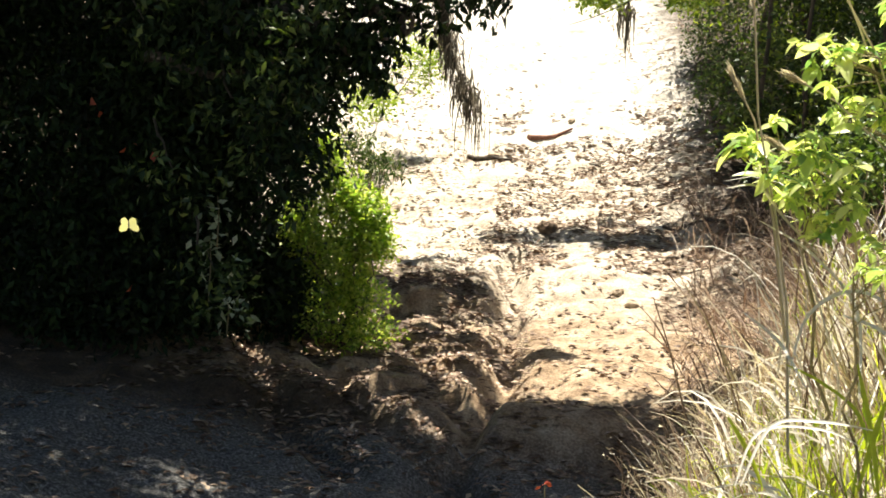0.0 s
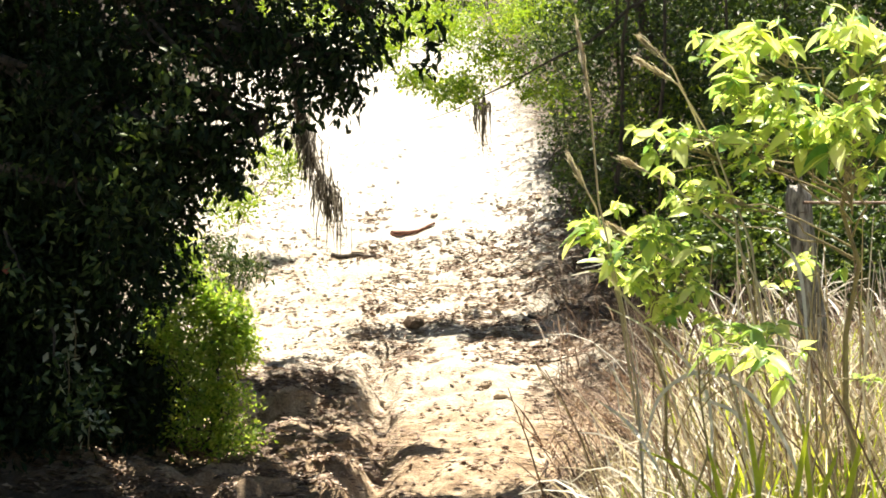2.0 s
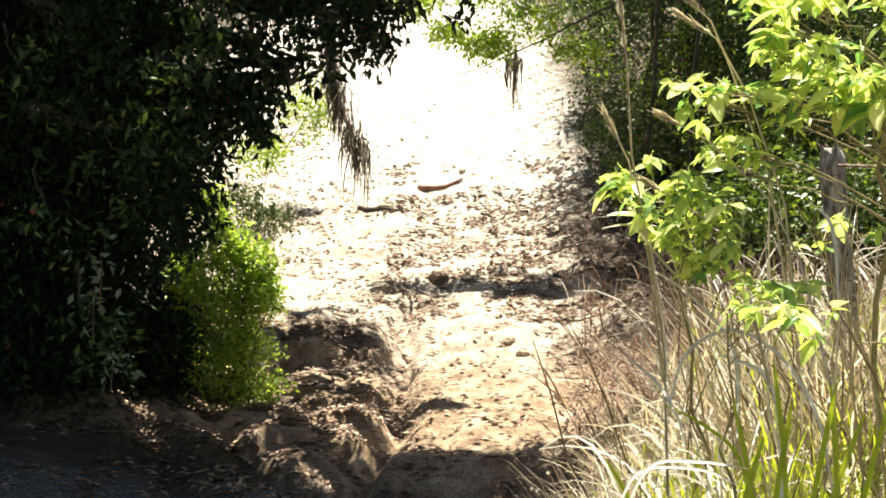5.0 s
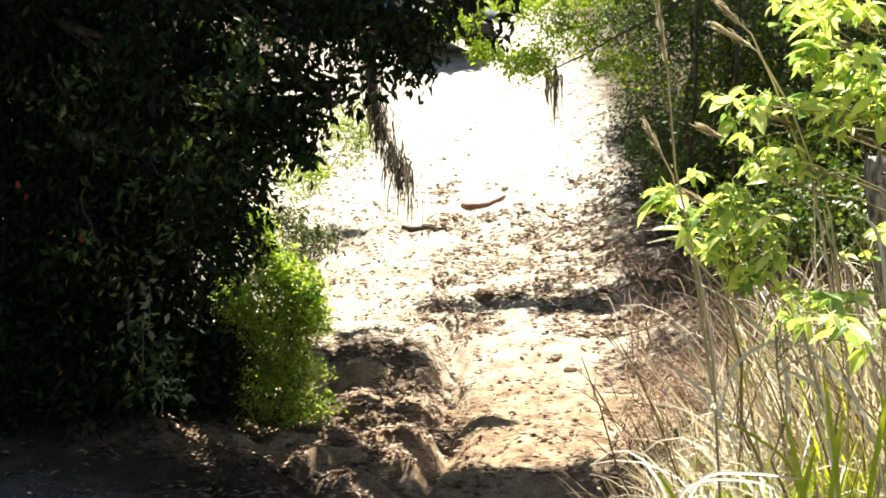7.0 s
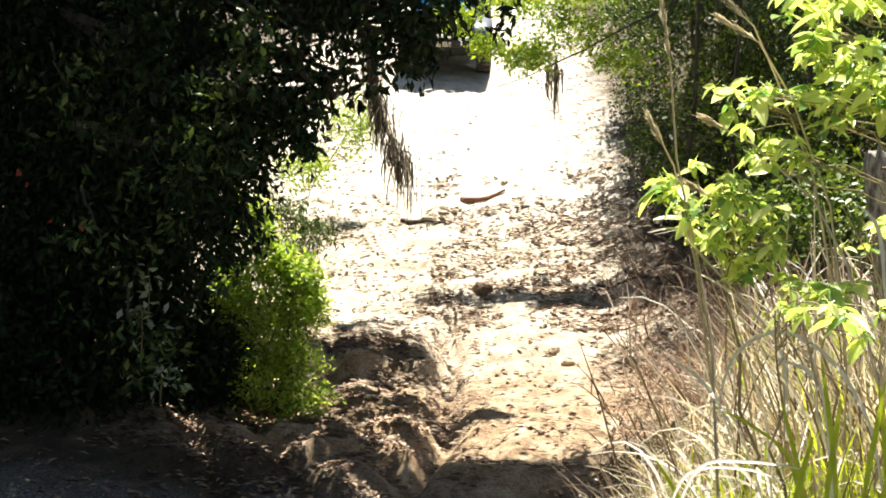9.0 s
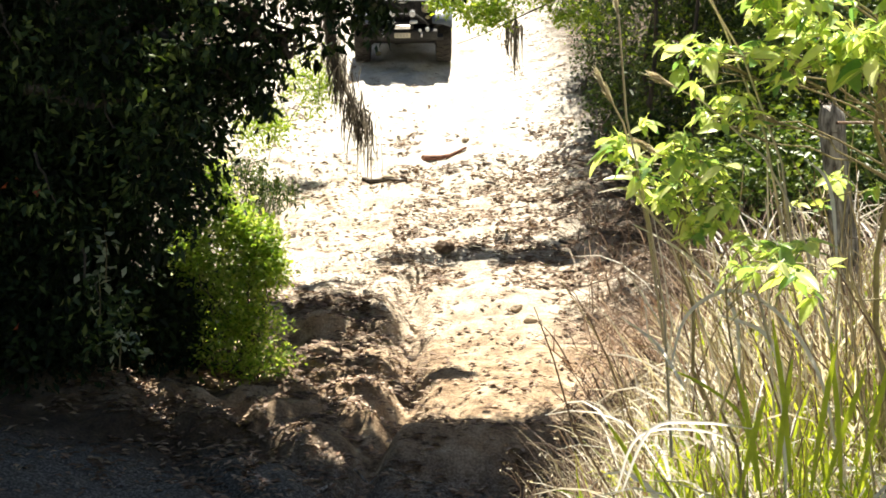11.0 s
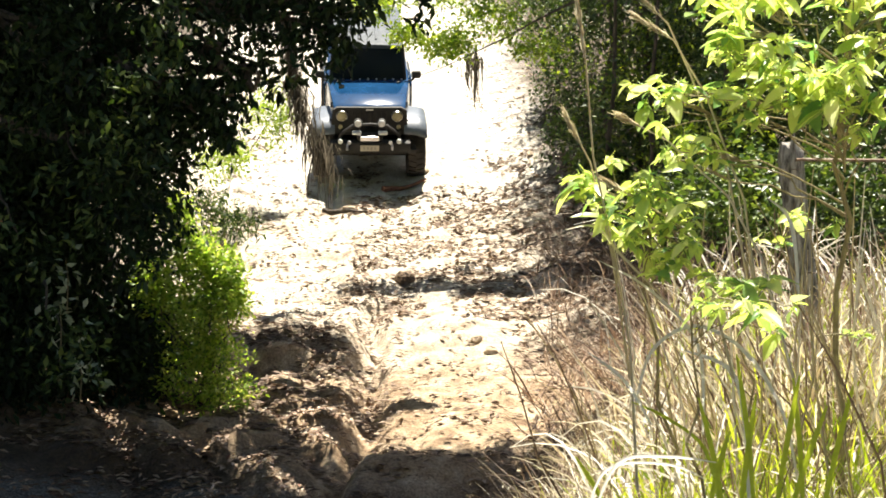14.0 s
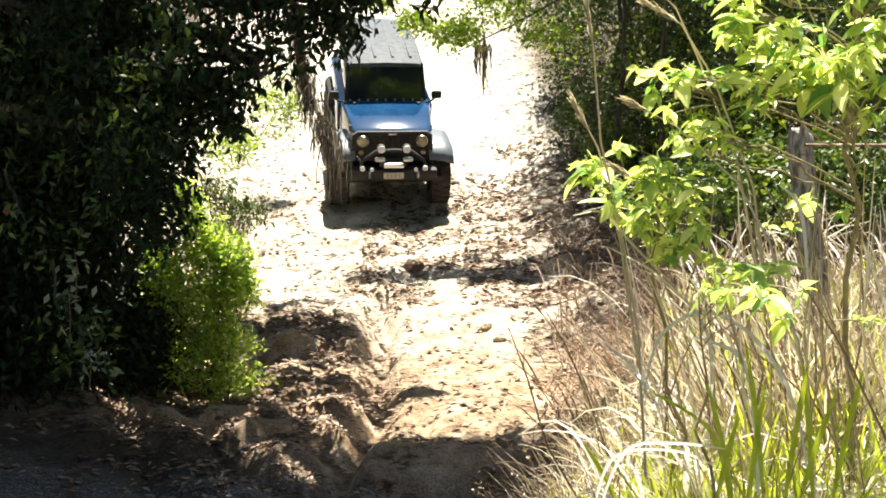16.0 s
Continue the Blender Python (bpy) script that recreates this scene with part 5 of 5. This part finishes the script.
sapling((1.65, 6.1), (1.50, 5.92, 0.98), [
        ((1.727, 5.900, 0.912), 0.079, 0.031, 3, 0.20), ((1.651, 5.900, 0.810), 0.031, 0.017, 1, 0.10), ((1.926, 5.900, 0.490), 0.044, 0.031, 1, 0.20)],
        "small seedling with fresh leaves beside the old post", 114, 0.007)


# ---- old wire fence ----
def fence_post(at, tall, thick, seed, lean):
    rng = np.random.default_rng(seed)
    base = on_ground(at[0], at[1], -0.1)
    rings = []
    for k, t in enumerate([0, 0.15, 0.3, 0.45, 0.6, 0.75, 0.9, 0.97, 1.0]):
        r = thick * (1 - 0.12 * t) * (0.72 if t == 1.0 else 1)
        rings.append([Vector((lean * t * tall + math.cos(a * math.tau / 14) * r * (1 + 0.13 * math.sin(a * 2.3 + seed) + 0.05 * rng.normal()),
                              math.sin(a * math.tau / 14) * r * (1 + 0.08 * rng.normal()), t * tall + (0.03 * rng.normal() if t > 0.95 else 0))) for a in range(14)])
    thing = empty("fence_post", Matrix.Translation(base), "weathered grey split wooden fence post in dry grass", "fence post", "fence posts")
    part("post", loft(rings), WOOD, thing)
    for h in (0.93, 0.62):
        part("staple", bar([(lean * h * tall - 0.02, -thick - 0.004, h * tall), (lean * h * tall, -thick - 0.014, h * tall), (lean * h * tall + 0.02, -thick - 0.004, h * tall)], [0.003] * 3, 5), WIRE, thing)
    return base


post_top, post_foot = (2.219, 7.990, 1.107), (2.474, 7.831, -0.269)
foot_z = float(ground_height(post_foot[0], post_foot[1]))
tall = post_top[2] - foot_z + 0.1
first = fence_post(post_foot, tall, 0.07, 1, (post_top[0] - post_foot[0]) / tall)
second = fence_post((post_foot[0] + 2.3, post_foot[1] + 0.5), tall, 0.085, 2, -0.06)
for h in (0.96, 0.62):
    a = Vector(first) + Vector(((post_top[0] - post_foot[0]) * h, -0.10, tall * h))
    b = Vector(second) + Vector((-0.06 * tall * h, -0.10, tall * h))
    wire = part("fence_wire", bar([a, a.lerp(b, 0.3) - Vector((0, 0, 0.012)), a.lerp(b, 0.7) - Vector((0, 0, 0.014)), b], [0.009 if h > 0.9 else 0.003] * 4, 6), WIRE)
    tagged(wire, "rusty fence wire strung between old posts", "fence wire", "fence wires")


# ---- small things in the shade ----
def red_leaves():
    rng = np.random.default_rng(121)
    for k, at in enumerate([(-3.687, 13.557, 0.418), (-3.385, 13.525, 0.158), (-3.229, 13.516, 0.088), (-3.335, 13.173, -1.072), (-3.808, 13.572, 0.538), (-3.471, 13.521, 0.123)]):
        ob = new("red_leaf", leaf_mesh("red_leaf", np.zeros((1, 3)), 0.10, 0.07, PETAL, rng, 0.3))
        ob.location = at
        tagged(ob, "small withered red leaf in the dark foliage", "leaf", "withered red leaves")


red_leaves()


def dark_sprigs():
    rng = np.random.default_rng(131)
    # sprigs whose glints are put in by leaf colour
    for at, r in (((-2.687, 13.747, -0.497), (0.14, 0.1, 0.18)), ((-2.749, 13.697, -0.906), (0.10, 0.1, 0.2)), ((-2.550, 13.542, -1.345), (0.12, 0.1, 0.12))):
        thing = empty("leaf_sprig", Matrix.Translation(at), "sprig of leaves in the shade, coloured pale for glints of light", "sprig", "sprigs in the shade")
        part("stem", bar([(0, 0, -r[2] * 2), (0.02, 0, 0), (0, 0.02, r[2])], [0.008, 0.006, 0.002], 5), STEM, thing)
        part("foliage", leaf_mesh("foliage", rng.normal(size=(22, 3)) * np.array(r) * 0.8, 0.12, 0.06, GLINT_LEAF, rng, 0.2), GLINT_LEAF, thing)


dark_sprigs()


def red_flag():
    at = np.array((0.233, 8.232, -1.104))
    thing = empty("red_twig", Matrix.Translation(on_ground(at[0], at[1])), "thin reddish dead twig sticking out of the gravel", "twig")
    g = at - np.array(on_ground(at[0], at[1]))
    part("stem", bar([(0, 0, -0.02), tuple(g * 0.6 + np.array([0.01, 0, 0])), tuple(g)], [0.006, 0.005, 0.003], 5), STEM, thing)
    part("leaf", leaf_mesh("leaf", np.array([g, g + [0.02, 0, 0.02], g + [-0.02, 0, -0.02]]), 0.07, 0.03, PETAL, np.random.default_rng(3), 0.2), PETAL, thing)


red_flag()


def dead_weed(x, y, tall, lean, seed):
    """A forked dead weed with small dry seed heads."""
    rng = np.random.default_rng(seed)
    base = on_ground(x, y, -0.02)
    thing = empty("dead_weed", Matrix.Translation(base), "forked brown dead weed with small pale seed heads", "weed", "dead weeds at the lip")
    top = np.array([lean * tall, 0.05 * rng.normal(), tall])
    spine = branchy(rng, (0, 0, 0), top, 0, 6, 0.02)
    part("stem", bar(spine, [0.006, 0.0055, 0.005, 0.0042, 0.0036, 0.003, 0.002], 5), BRUSH, thing)
    heads = []
    for k in range(9):
        a = spine[rng.integers(2, 6)]
        b = a + np.array([rng.normal() * 0.13, rng.normal() * 0.06, rng.uniform(0.08, 0.24)]) * min(1.0, tall)
        part("twig", bar([a, (a + b) / 2 + [0, 0, 0.015], b], [0.0035, 0.003, 0.002], 5), BRUSH, thing)
        heads.append(b + rng.normal(size=(4, 3)) * 0.018)
    part("seed_head", leaf_mesh("seed_head", np.concatenate(heads), 0.028, 0.012, STRAW, rng, 0.1), STRAW, thing)["kind"] = "stuff"


for k, (x, y, tall, lean) in enumerate([(0.80, 8.9, 0.85, -0.12), (0.95, 9.3, 0.75, 0.05), (1.08, 8.8, 0.70, -0.2), (1.22, 9.4, 0.80, 0.1), (0.70, 8.4, 0.50, -0.3), (1.35, 9.0, 0.65, -0.1)]):
    dead_weed(x, y, tall, lean, 400 + k)


# ---- off-road car ----
def section(y, half, low, high, roof=0.06):
    """A ring across the car: flat sides and a softly rounded top."""
    return [Vector((x, y, z)) for x, z in ((-half, low), (half, low), (half * 1.0, high - roof), (half * 0.97, high - roof * 0.35), (half * 0.86, high), (0, high + 0.012), (-half * 0.86, high), (-half * 0.97, high - roof * 0.35), (-half, high - roof))]


def build_car():
    thing = empty("off_road_car", Matrix.Identity(4), "lifted dark blue off-road car with round headlamps and big tyres", "car")
    body = part("body", loft([section(-0.62, 0.69, 0.66, 1.34), section(-0.55, 0.71, 0.60, 1.36), section(2.25, 0.72, 0.60, 1.34), section(2.36, 0.70, 0.66, 1.32)]), PAINT, thing)
    hood = part("bonnet", loft([section(-1.66, 0.58, 0.98, 1.315, 0.05), section(-1.60, 0.595, 0.95, 1.345, 0.05), section(-1.1, 0.65, 0.95, 1.40, 0.05), section(-0.60, 0.69, 0.95, 1.43, 0.05)]), PAINT, thing)
    for s in (-1, 1):
        part("hinge", block(s * 0.5 - 0.025, s * 0.5 + 0.025, -0.72, -0.60, 1.425, 1.45, 0.006), BLACK, hood)
        part("latch", block(s * 0.61 - 0.02, s * 0.61 + 0.02, -1.45, -1.36, 1.24, 1.33, 0.006), BLACK, hood)
    part("cowl", block(-0.67, 0.67, -0.62, -0.50, 1.38, 1.44, 0.015), PAINT, thing)
    for k in range(9):
        bm = bmesh.new()
        bmesh.ops.create_icosphere(bm, subdivisions=1, radius=0.02)
        bmesh.ops.translate(bm, verts=bm.verts, vec=(-0.56 + 0.14 * k, -0.57, 1.45))
        part("washer_nozzle", bm, STEEL, thing)
    # grille with slots and lamps
    grille = part("grille", loft([[Vector((x, y, z)) for x, z in ((-0.60, 0.86), (0.60, 0.86), (0.615, 1.05), (0.60, 1.27), (0.52, 1.32), (-0.52, 1.32), (-0.60, 1.27), (-0.615, 1.05))] for y in (-1.72, -1.63)]), BLACK, thing)
    for k in range(7):
        x = -0.255 + 0.085 * k
        part("slot", block(x - 0.024, x + 0.024, -1.735, -1.715, 0.95, 1.25, 0.008), TYRE, grille)
    for s in (-1, 1):
        lamp = part("headlight", disc((s * 0.445, -1.74, 1.185), (0, -1, 0), 0.09, 0.06, 28, 0.012), STEEL, thing, "round headlamp with a chrome rim")
        part("lens", disc((s * 0.445, -1.768, 1.185), (0, -1, 0), 0.083, 0.03, 28, 0.012), LENS, lamp)
        part("indicator", disc((s * 0.47, -1.735, 1.00), (0, -1, 0), 0.04, 0.03, 16, 0.006), LENS, thing)
    badge = part("badge", block(-0.06, 0.06, -1.738, -1.722, 1.275, 1.295, 0.003), STEEL, thing)
    # front bumper, guard, winch and work lamps
    bumper = part("bumper", block(-0.66, 0.66, -2.02, -1.80, 0.66, 0.82, 0.03), BLACK, thing, "black steel bumper")
    for s in (-1, 1):
        part("frame_rail", block(s * 0.38 - 0.05, s * 0.38 + 0.05, -1.85, 1.6, 0.60, 0.72, 0.01), BLACK, thing)
        part("tow_hook", bar([(s * 0.36, -2.0, 0.74), (s * 0.36, -2.08, 0.73), (s * 0.36, -2.10, 0.78), (s * 0.36, -2.05, 0.80)], [0.018] * 4, 8), STEEL, bumper)
        lamp = part("fog_lamp", disc((s * 0.47, -2.05, 0.86), (0, -1, 0), 0.038, 0.06, 18, 0.01), LAMP, thing, "small pale work lamp on the bumper")
        part("fog_lamp", disc((s * 0.33, -2.05, 0.84), (0, -1, 0), 0.03, 0.05, 18, 0.008), LAMP, thing)
        lamp = part("driving_lamp", disc((s * 0.19, -1.98, 1.15), (0, -1, 0), 0.066, 0.08, 20, 0.015), BLACK, thing, "round driving lamp with a white cover")
        part("cover", disc((s * 0.19, -2.03, 1.15), (0, -1, 0), 0.058, 0.03, 20, 0.012), LAMP, lamp)
        lamp = part("work_lamp", block(s * 0.21 - 0.075, s * 0.21 + 0.075, -2.07, -1.98, 0.965, 1.02, 0.02), LAMP, thing)
    part("guard_hoop", bar([(-0.52, -1.92, 0.78), (-0.46, -1.96, 0.95), (-0.27, -1.98, 1.10), (0, -1.98, 1.12), (0.27, -1.98, 1.10), (0.46, -1.96, 0.95), (0.52, -1.92, 0.78)], [0.027] * 7, 10), BLACK, thing)
    # plate added to keep sun off the ground below the bumper
    part("light_block_plate", block(-0.76, 0.76, -1.84, -1.50, 0.58, 0.65, 0.01), BLACK, thing)
    winch = part("winch", disc((0, -1.93, 0.90), (1, 0, 0), 0.065, 0.42, 18, 0.01), BLACK, thing)
    part("fairlead", block(-0.15, 0.15, -2.06, -2.03, 0.86, 0.94, 0.012), STEEL, winch)
    plate = part("number_plate", block(-0.15, 0.15, -2.05, -2.035, 0.69, 0.79, 0.004), PLATE, thing)
    for k in range(4):
        part("plate_bar", block(-0.11 + 0.06 * k, -0.075 + 0.06 * k, -2.056, -2.049, 0.715, 0.765), INK, plate)
    # wings with wide flares
    for s in (-1, 1):
        for y, front in ((-1.20, True), (1.70, False)):
            # front drop of the lip added to block sun ahead of the tyre
            pts = [(-0.60, 0.93), (-0.54, 1.02), (-0.42, 1.07), (-0.38, 1.085), (-0.28, 1.10), (0.30, 1.10), (0.52, 1.02), (0.62, 0.80)]
            tuck = 0.0 if front else 0.14
            ring = [[Vector((s * x, y + dy, z + dz)) for x, dz in ((0.56, 0.0), (0.80 - tuck, -0.02), (0.90 - tuck, -0.05), (0.94 - tuck, -0.10), (0.91 - tuck, -0.10), (0.78 - tuck, -0.055), (0.56, -0.03))] for dy, z in pts]
            part("wing", loft(ring), FLARE if front else BLACK, thing, "wide wheel arch flare coloured pale for sky glare" if front else "")
        part("inner_wing", block(s * 0.60 - 0.04, s * 0.60 + 0.04, -1.62, -0.62, 0.72, 1.08, 0.01), BLACK, thing)
        door = part("door", block(s * 0.735 - 0.012, s * 0.735 + 0.012, -0.42, 0.55, 0.72, 1.335, 0.01), PAINT, thing)
        part("handle", block(s * 0.76 - 0.012, s * 0.76 + 0.012, 0.36, 0.48, 1.20, 1.235, 0.008), BLACK, door)
        part("step", bar([(s * 0.80, -0.62, 0.52), (s * 0.86, -0.5, 0.50), (s * 0.86, 0.5, 0.50), (s * 0.80, 0.62, 0.52)], [0.035] * 4, 10), BLACK, thing)
        mirror = part("mirror", block(s * 0.81 - 0.08, s * 0.81 + 0.08, -0.47, -0.40, 1.43, 1.56, 0.03), BLACK, thing)
        part("mirror_arm", bar([(s * 0.68, -0.42, 1.38), (s * 0.74, -0.44, 1.40), (s * 0.80, -0.44, 1.46)], [0.018] * 3, 8), BLACK, mirror)
        part("side_window", block(s * 0.605 - 0.006, s * 0.605 + 0.006, -0.22, 2.15, 1.36, 1.88, 0.003), GLASS, thing)
        part("roof_post", bar([(s * 0.615, -0.55, 1.37), (s * 0.575, -0.26, 1.95)], [0.035, 0.032], 8), BLACK, thing)
    # windscreen, roof and back
    frame_pts = [(-0.61, -0.56, 1.42), (0.61, -0.56, 1.42), (0.565, -0.28, 1.94), (-0.565, -0.28, 1.94)]
    bm = bmesh.new()
    outer = [bm.verts.new(p) for p in frame_pts]
    back = [bm.verts.new((x * 0.99, y + 0.03, z)) for x, y, z in frame_pts]
    bm.faces.new(outer)
    bm.faces.new(back[::-1])
    for k in range(4):
        bm.faces.new((outer[k], outer[(k + 1) % 4], back[(k + 1) % 4], back[k]))
    screen = part("windscreen", bm, GLASS, thing, "dark tinted windscreen", False)
    for s in (-1, 1):
        part("wiper", bar([(s * 0.35, -0.585, 1.42), (s * 0.35 - 0.30, -0.565, 1.46)], [0.008, 0.006], 6), BLACK, screen)
    part("screen_rail", bar([(-0.60, -0.57, 1.41), (0.60, -0.57, 1.41)], [0.024] * 2, 8), BLACK, screen)
    roof = part("roof", loft([section(-0.31, 0.575, 1.91, 1.965, 0.05), section(-0.23, 0.60, 1.88, 1.985, 0.06), section(0.6, 0.615, 1.86, 2.015, 0.06), section(2.22, 0.61, 1.86, 2.005, 0.06), section(2.34, 0.58, 1.88, 1.96, 0.05)]), TOP, thing, "pale dusty roof reflecting the sky")
    for x in (-0.42, -0.14, 0.14, 0.42):
        part("roof_rib", block(x - 0.02, x + 0.02, -0.1, 2.15, 2.005, 2.023, 0.006), TOP, roof)
    part("tail", block(-0.60, 0.60, 2.28, 2.34, 1.32, 1.90, 0.02), BLACK, thing)
    for y in (-1.19, 1.71):
        part("axle", bar([(-0.66, y, 0.44), (-0.2, y, 0.44), (-0.16, y, 0.42), (0.66, y, 0.44)], [0.05, 0.05, 0.12, 0.05], 10), BLACK, thing)
    # underbody made wide and low to close bright gaps beneath the car
    part("underbody", block(-0.66, 0.66, -1.45, 2.1, 0.40, 0.66, 0.04), BLACK, thing)
    for s in (-1, 1):
        for y in (-1.19, 1.71):
            part("spring", bar([(s * 0.48, y, 0.45), (s * 0.48, y, 0.9)], [0.06, 0.06], 10), BLACK, thing)
    # flaps added behind the wheels to block light from under the car
    for s in (-1, 1):
        for y in (-0.66, 2.24):
            out = 0.76 if y < 0 else 0.66
            part("light_block_flap", block(s * out - 0.16, s * out + 0.16, y - 0.008, y + 0.008, 0.14, 0.72, 0.006), TYRE, thing)
    part("steering_link", bar([(-0.60, -1.36, 0.40), (0.60, -1.36, 0.40)], [0.022] * 2, 8), BLACK, thing)
    part("spare_tyre", disc((0, 2.50, 1.1), (0, 1, 0), 0.42, 0.26, 30, 0.05), TYRE, thing)
    wheels = []
    for s in (-1, 1):
        for y in (-1.19, 1.71):
            wheel = new("wheel")
            wheel.parent = thing
            wheel.location = (s * (0.78 if y < 0 else 0.66), y, 0.445)
            prof = [(-0.15, 0.27), (-0.155, 0.36), (-0.145, 0.42), (-0.12, 0.44), (0.0, 0.445), (0.12, 0.44), (0.145, 0.42), (0.155, 0.36), (0.15, 0.27)]
            bm = bmesh.new()
            rings = [[bm.verts.new((x, r * math.cos(a * math.tau / 40), r * math.sin(a * math.tau / 40))) for x, r in prof] for a in range(40)]
            for a in range(40):
                for k in range(len(prof)):
                    bm.faces.new((rings[a][k], rings[a][(k + 1) % len(prof)], rings[(a + 1) % 40][(k + 1) % len(prof)], rings[(a + 1) % 40][k]))
            for a in range(26):
                for side in (-1, 1):
                    t = (a + 0.25 * side) * math.tau / 26
                    lug = bmesh.ops.create_cube(bm, size=1)["verts"]
                    m4 = Matrix.Rotation(t, 4, "X") @ Matrix.Translation((side * 0.075, 0, 0.447)) @ Matrix.Rotation(side * 0.3, 4, "Z") @ Matrix.Diagonal((0.13, 0.06, 0.028, 1))
                    bmesh.ops.transform(bm, matrix=m4, verts=lug)
            part("tyre", bm, TYRE, wheel, "chunky dusty off-road tyre", False)
            rim = disc((0, 0, 0), (1, 0, 0), 0.275, 0.20, 30, 0.02)
            part("rim", rim, BLACK, wheel)
            part("hub", disc((s * 0.11, 0, 0), (1, 0, 0), 0.06, 0.06, 16, 0.01), BLACK, wheel)
            wheels.append(wheel)
    return thing, wheels


car, car_wheels = build_car()


# ---- butterfly ----
def build_butterfly():
    thing = empty("butterfly", Matrix.Identity(4), "pale yellow butterfly fluttering past", "butterfly")
    part("body", bar([(0, -0.016, 0), (0, -0.008, 0.001), (0, 0.006, 0.001), (0, 0.018, 0)], [0.001, 0.0026, 0.0024, 0.001], 8), BLACK, thing)
    wings = []
    for s in (-1, 1):
        outline = [(0.0005, -0.012), (0.013, -0.027), (0.031, -0.034), (0.040, -0.027), (0.037, -0.012), (0.029, 0.001), (0.032, 0.012), (0.027, 0.026), (0.013, 0.031), (0.0005, 0.016)]
        bm = bmesh.new()
        low = [bm.verts.new((s * x, y, 0.0)) for x, y in outline]
        high = [bm.verts.new((s * x, y, 0.0006)) for x, y in outline]
        bm.faces.new(low)
        bm.faces.new(high[::-1])
        for k in range(len(outline)):
            bm.faces.new((low[k], low[(k + 1) % len(outline)], high[(k + 1) % len(outline)], high[k]))
        wings.append(part("wing", bm, WING, thing, "", False))
    return thing, wings


butterfly, butterfly_wings = build_butterfly()

# seconds, x and y of the car's front axle on the ground
DRIVE = [(0, -8.2, 42.6), (1.5, -7.3, 41.9), (3.0, -5.9, 40.9), (4.2, -3.9, 39.4), (5.0, -2.0, 37.6), (5.7, -0.7, 35.9), (6.3, 0.0, 34.7), (7.0, 0.10, 33.8), (8.0, 0.14, 33.05), (9.0, 0.06, 32.1),
         (10.2, 0.0, 30.9), (11.3, 0.0, 29.65), (12.0, 0.04, 28.65), (13.0, 0.06, 26.95), (13.7, 0.06, 25.92), (14.1, 0.09, 25.36), (14.5, 0.13, 24.95), (15.2, 0.20, 24.24), (16.0, 0.24, 23.66)]


def car_pose(t):
    times = [r[0] for r in DRIVE]
    fx, fy = (sum(np.interp(np.clip(t + o, 0, 16), times, [r[k] for r in DRIVE]) for o in (-0.3, 0, 0.3)) / 3 for k in (1, 2))
    ahead = [np.interp(np.clip(t - 1.2, 0, 16), times, [r[k] for r in DRIVE]) for k in (1, 2)]
    dx, dy = fx - ahead[0], fy - ahead[1]
    if t < 1.5:
        dx, dy = 0.9, -0.65
    n = math.hypot(dx, dy)
    dx, dy = dx / n, dy / n
    rx, ry = fx - dx * 2.90, fy - dy * 2.90
    h = lambda x, y: float(np.mean(ground_height(x + np.array([-0.8, -0.5, 0.5, 0.8]), np.full(4, y))))
    fz, rz = h(fx, fy), h(rx, ry)
    pitch = math.atan2(rz - fz, 2.90)
    fwd = Vector((dx * math.cos(pitch), dy * math.cos(pitch), -math.sin(pitch)))
    right = Vector((dy, -dx, 0)).normalized()
    up = right.cross(fwd)
    basis = Matrix((-right, -fwd, up)).transposed().to_4x4()
    front = Vector((fx, fy, fz))
    return Matrix.Translation(front - fwd * 1.19 + up * 0.01) @ basis, front


# seconds, and the butterfly's place, heading and bank
FLUTTER = [
    (0, (-1.531, 5.827, 0.672), 20, 55),
    (0.1, (-1.671, 5.593, 0.583), 0, 60),
    (0.3, (-1.998, 4.901, 0.347), -30, 50),
    (0.5, (-1.939, 4.257, 0.282), -40, 50),
    (0.7, (-1.474, 3.786, 0.531), -20, 40),
    (0.9, (-0.962, 3.479, 0.489), 20, 60),
    (1, (-0.531, 3.181, 0.587), -25, 65),
    (1.1, (-0.138, 3.031, 0.753), -10, 60),
    (1.2, (0.295, 2.872, 0.928), -30, 50),
    (1.3, (0.657, 2.787, 1.029), -20, 60),
    (1.5, (2.257, 3.087, 1.179), -30, 20),
    (2, (4.057, 3.587, 1.929), -50, 20),
    (3.2, (7.657, 1.287, 2.629), -80, 20),
    (16, (9.657, -4.213, 3.229), -100, 20),
]


def motions():
    """All that moves: the car and its wheels down the track, the butterfly and its wings."""
    rows, turned, spins = [], 0.0, []
    last = None
    for k in range(65):
        t = k * 0.25
        m, front = car_pose(t)
        turned += (front - last).length / 0.445 if last else 0.0
        last = front
        rows.append((t, m))
        spins.append((t, turned))
    walk(car, rows)
    for wheel in car_wheels:
        o = wheel.location.copy()
        walk(wheel, [(t, Matrix.Translation(o) @ Matrix.Rotation(a, 4, "X")) for t, a in spins])
    walk(butterfly, [(t, Matrix.Translation(p) @ pose(0, 0, 0, tilt, 0, turn)) for t, p, turn, tilt in FLUTTER])
    for s, wing in zip((-1, 1), butterfly_wings):
        walk(wing, [(0.1 * k, pose(0, 0, 0, 0, -s * (10, 40, 22, -8)[k % 4], 0)) for k in range(33)] + [(16.0, pose(0, 0, 0, 0, -s * 20, 0))])


motions()
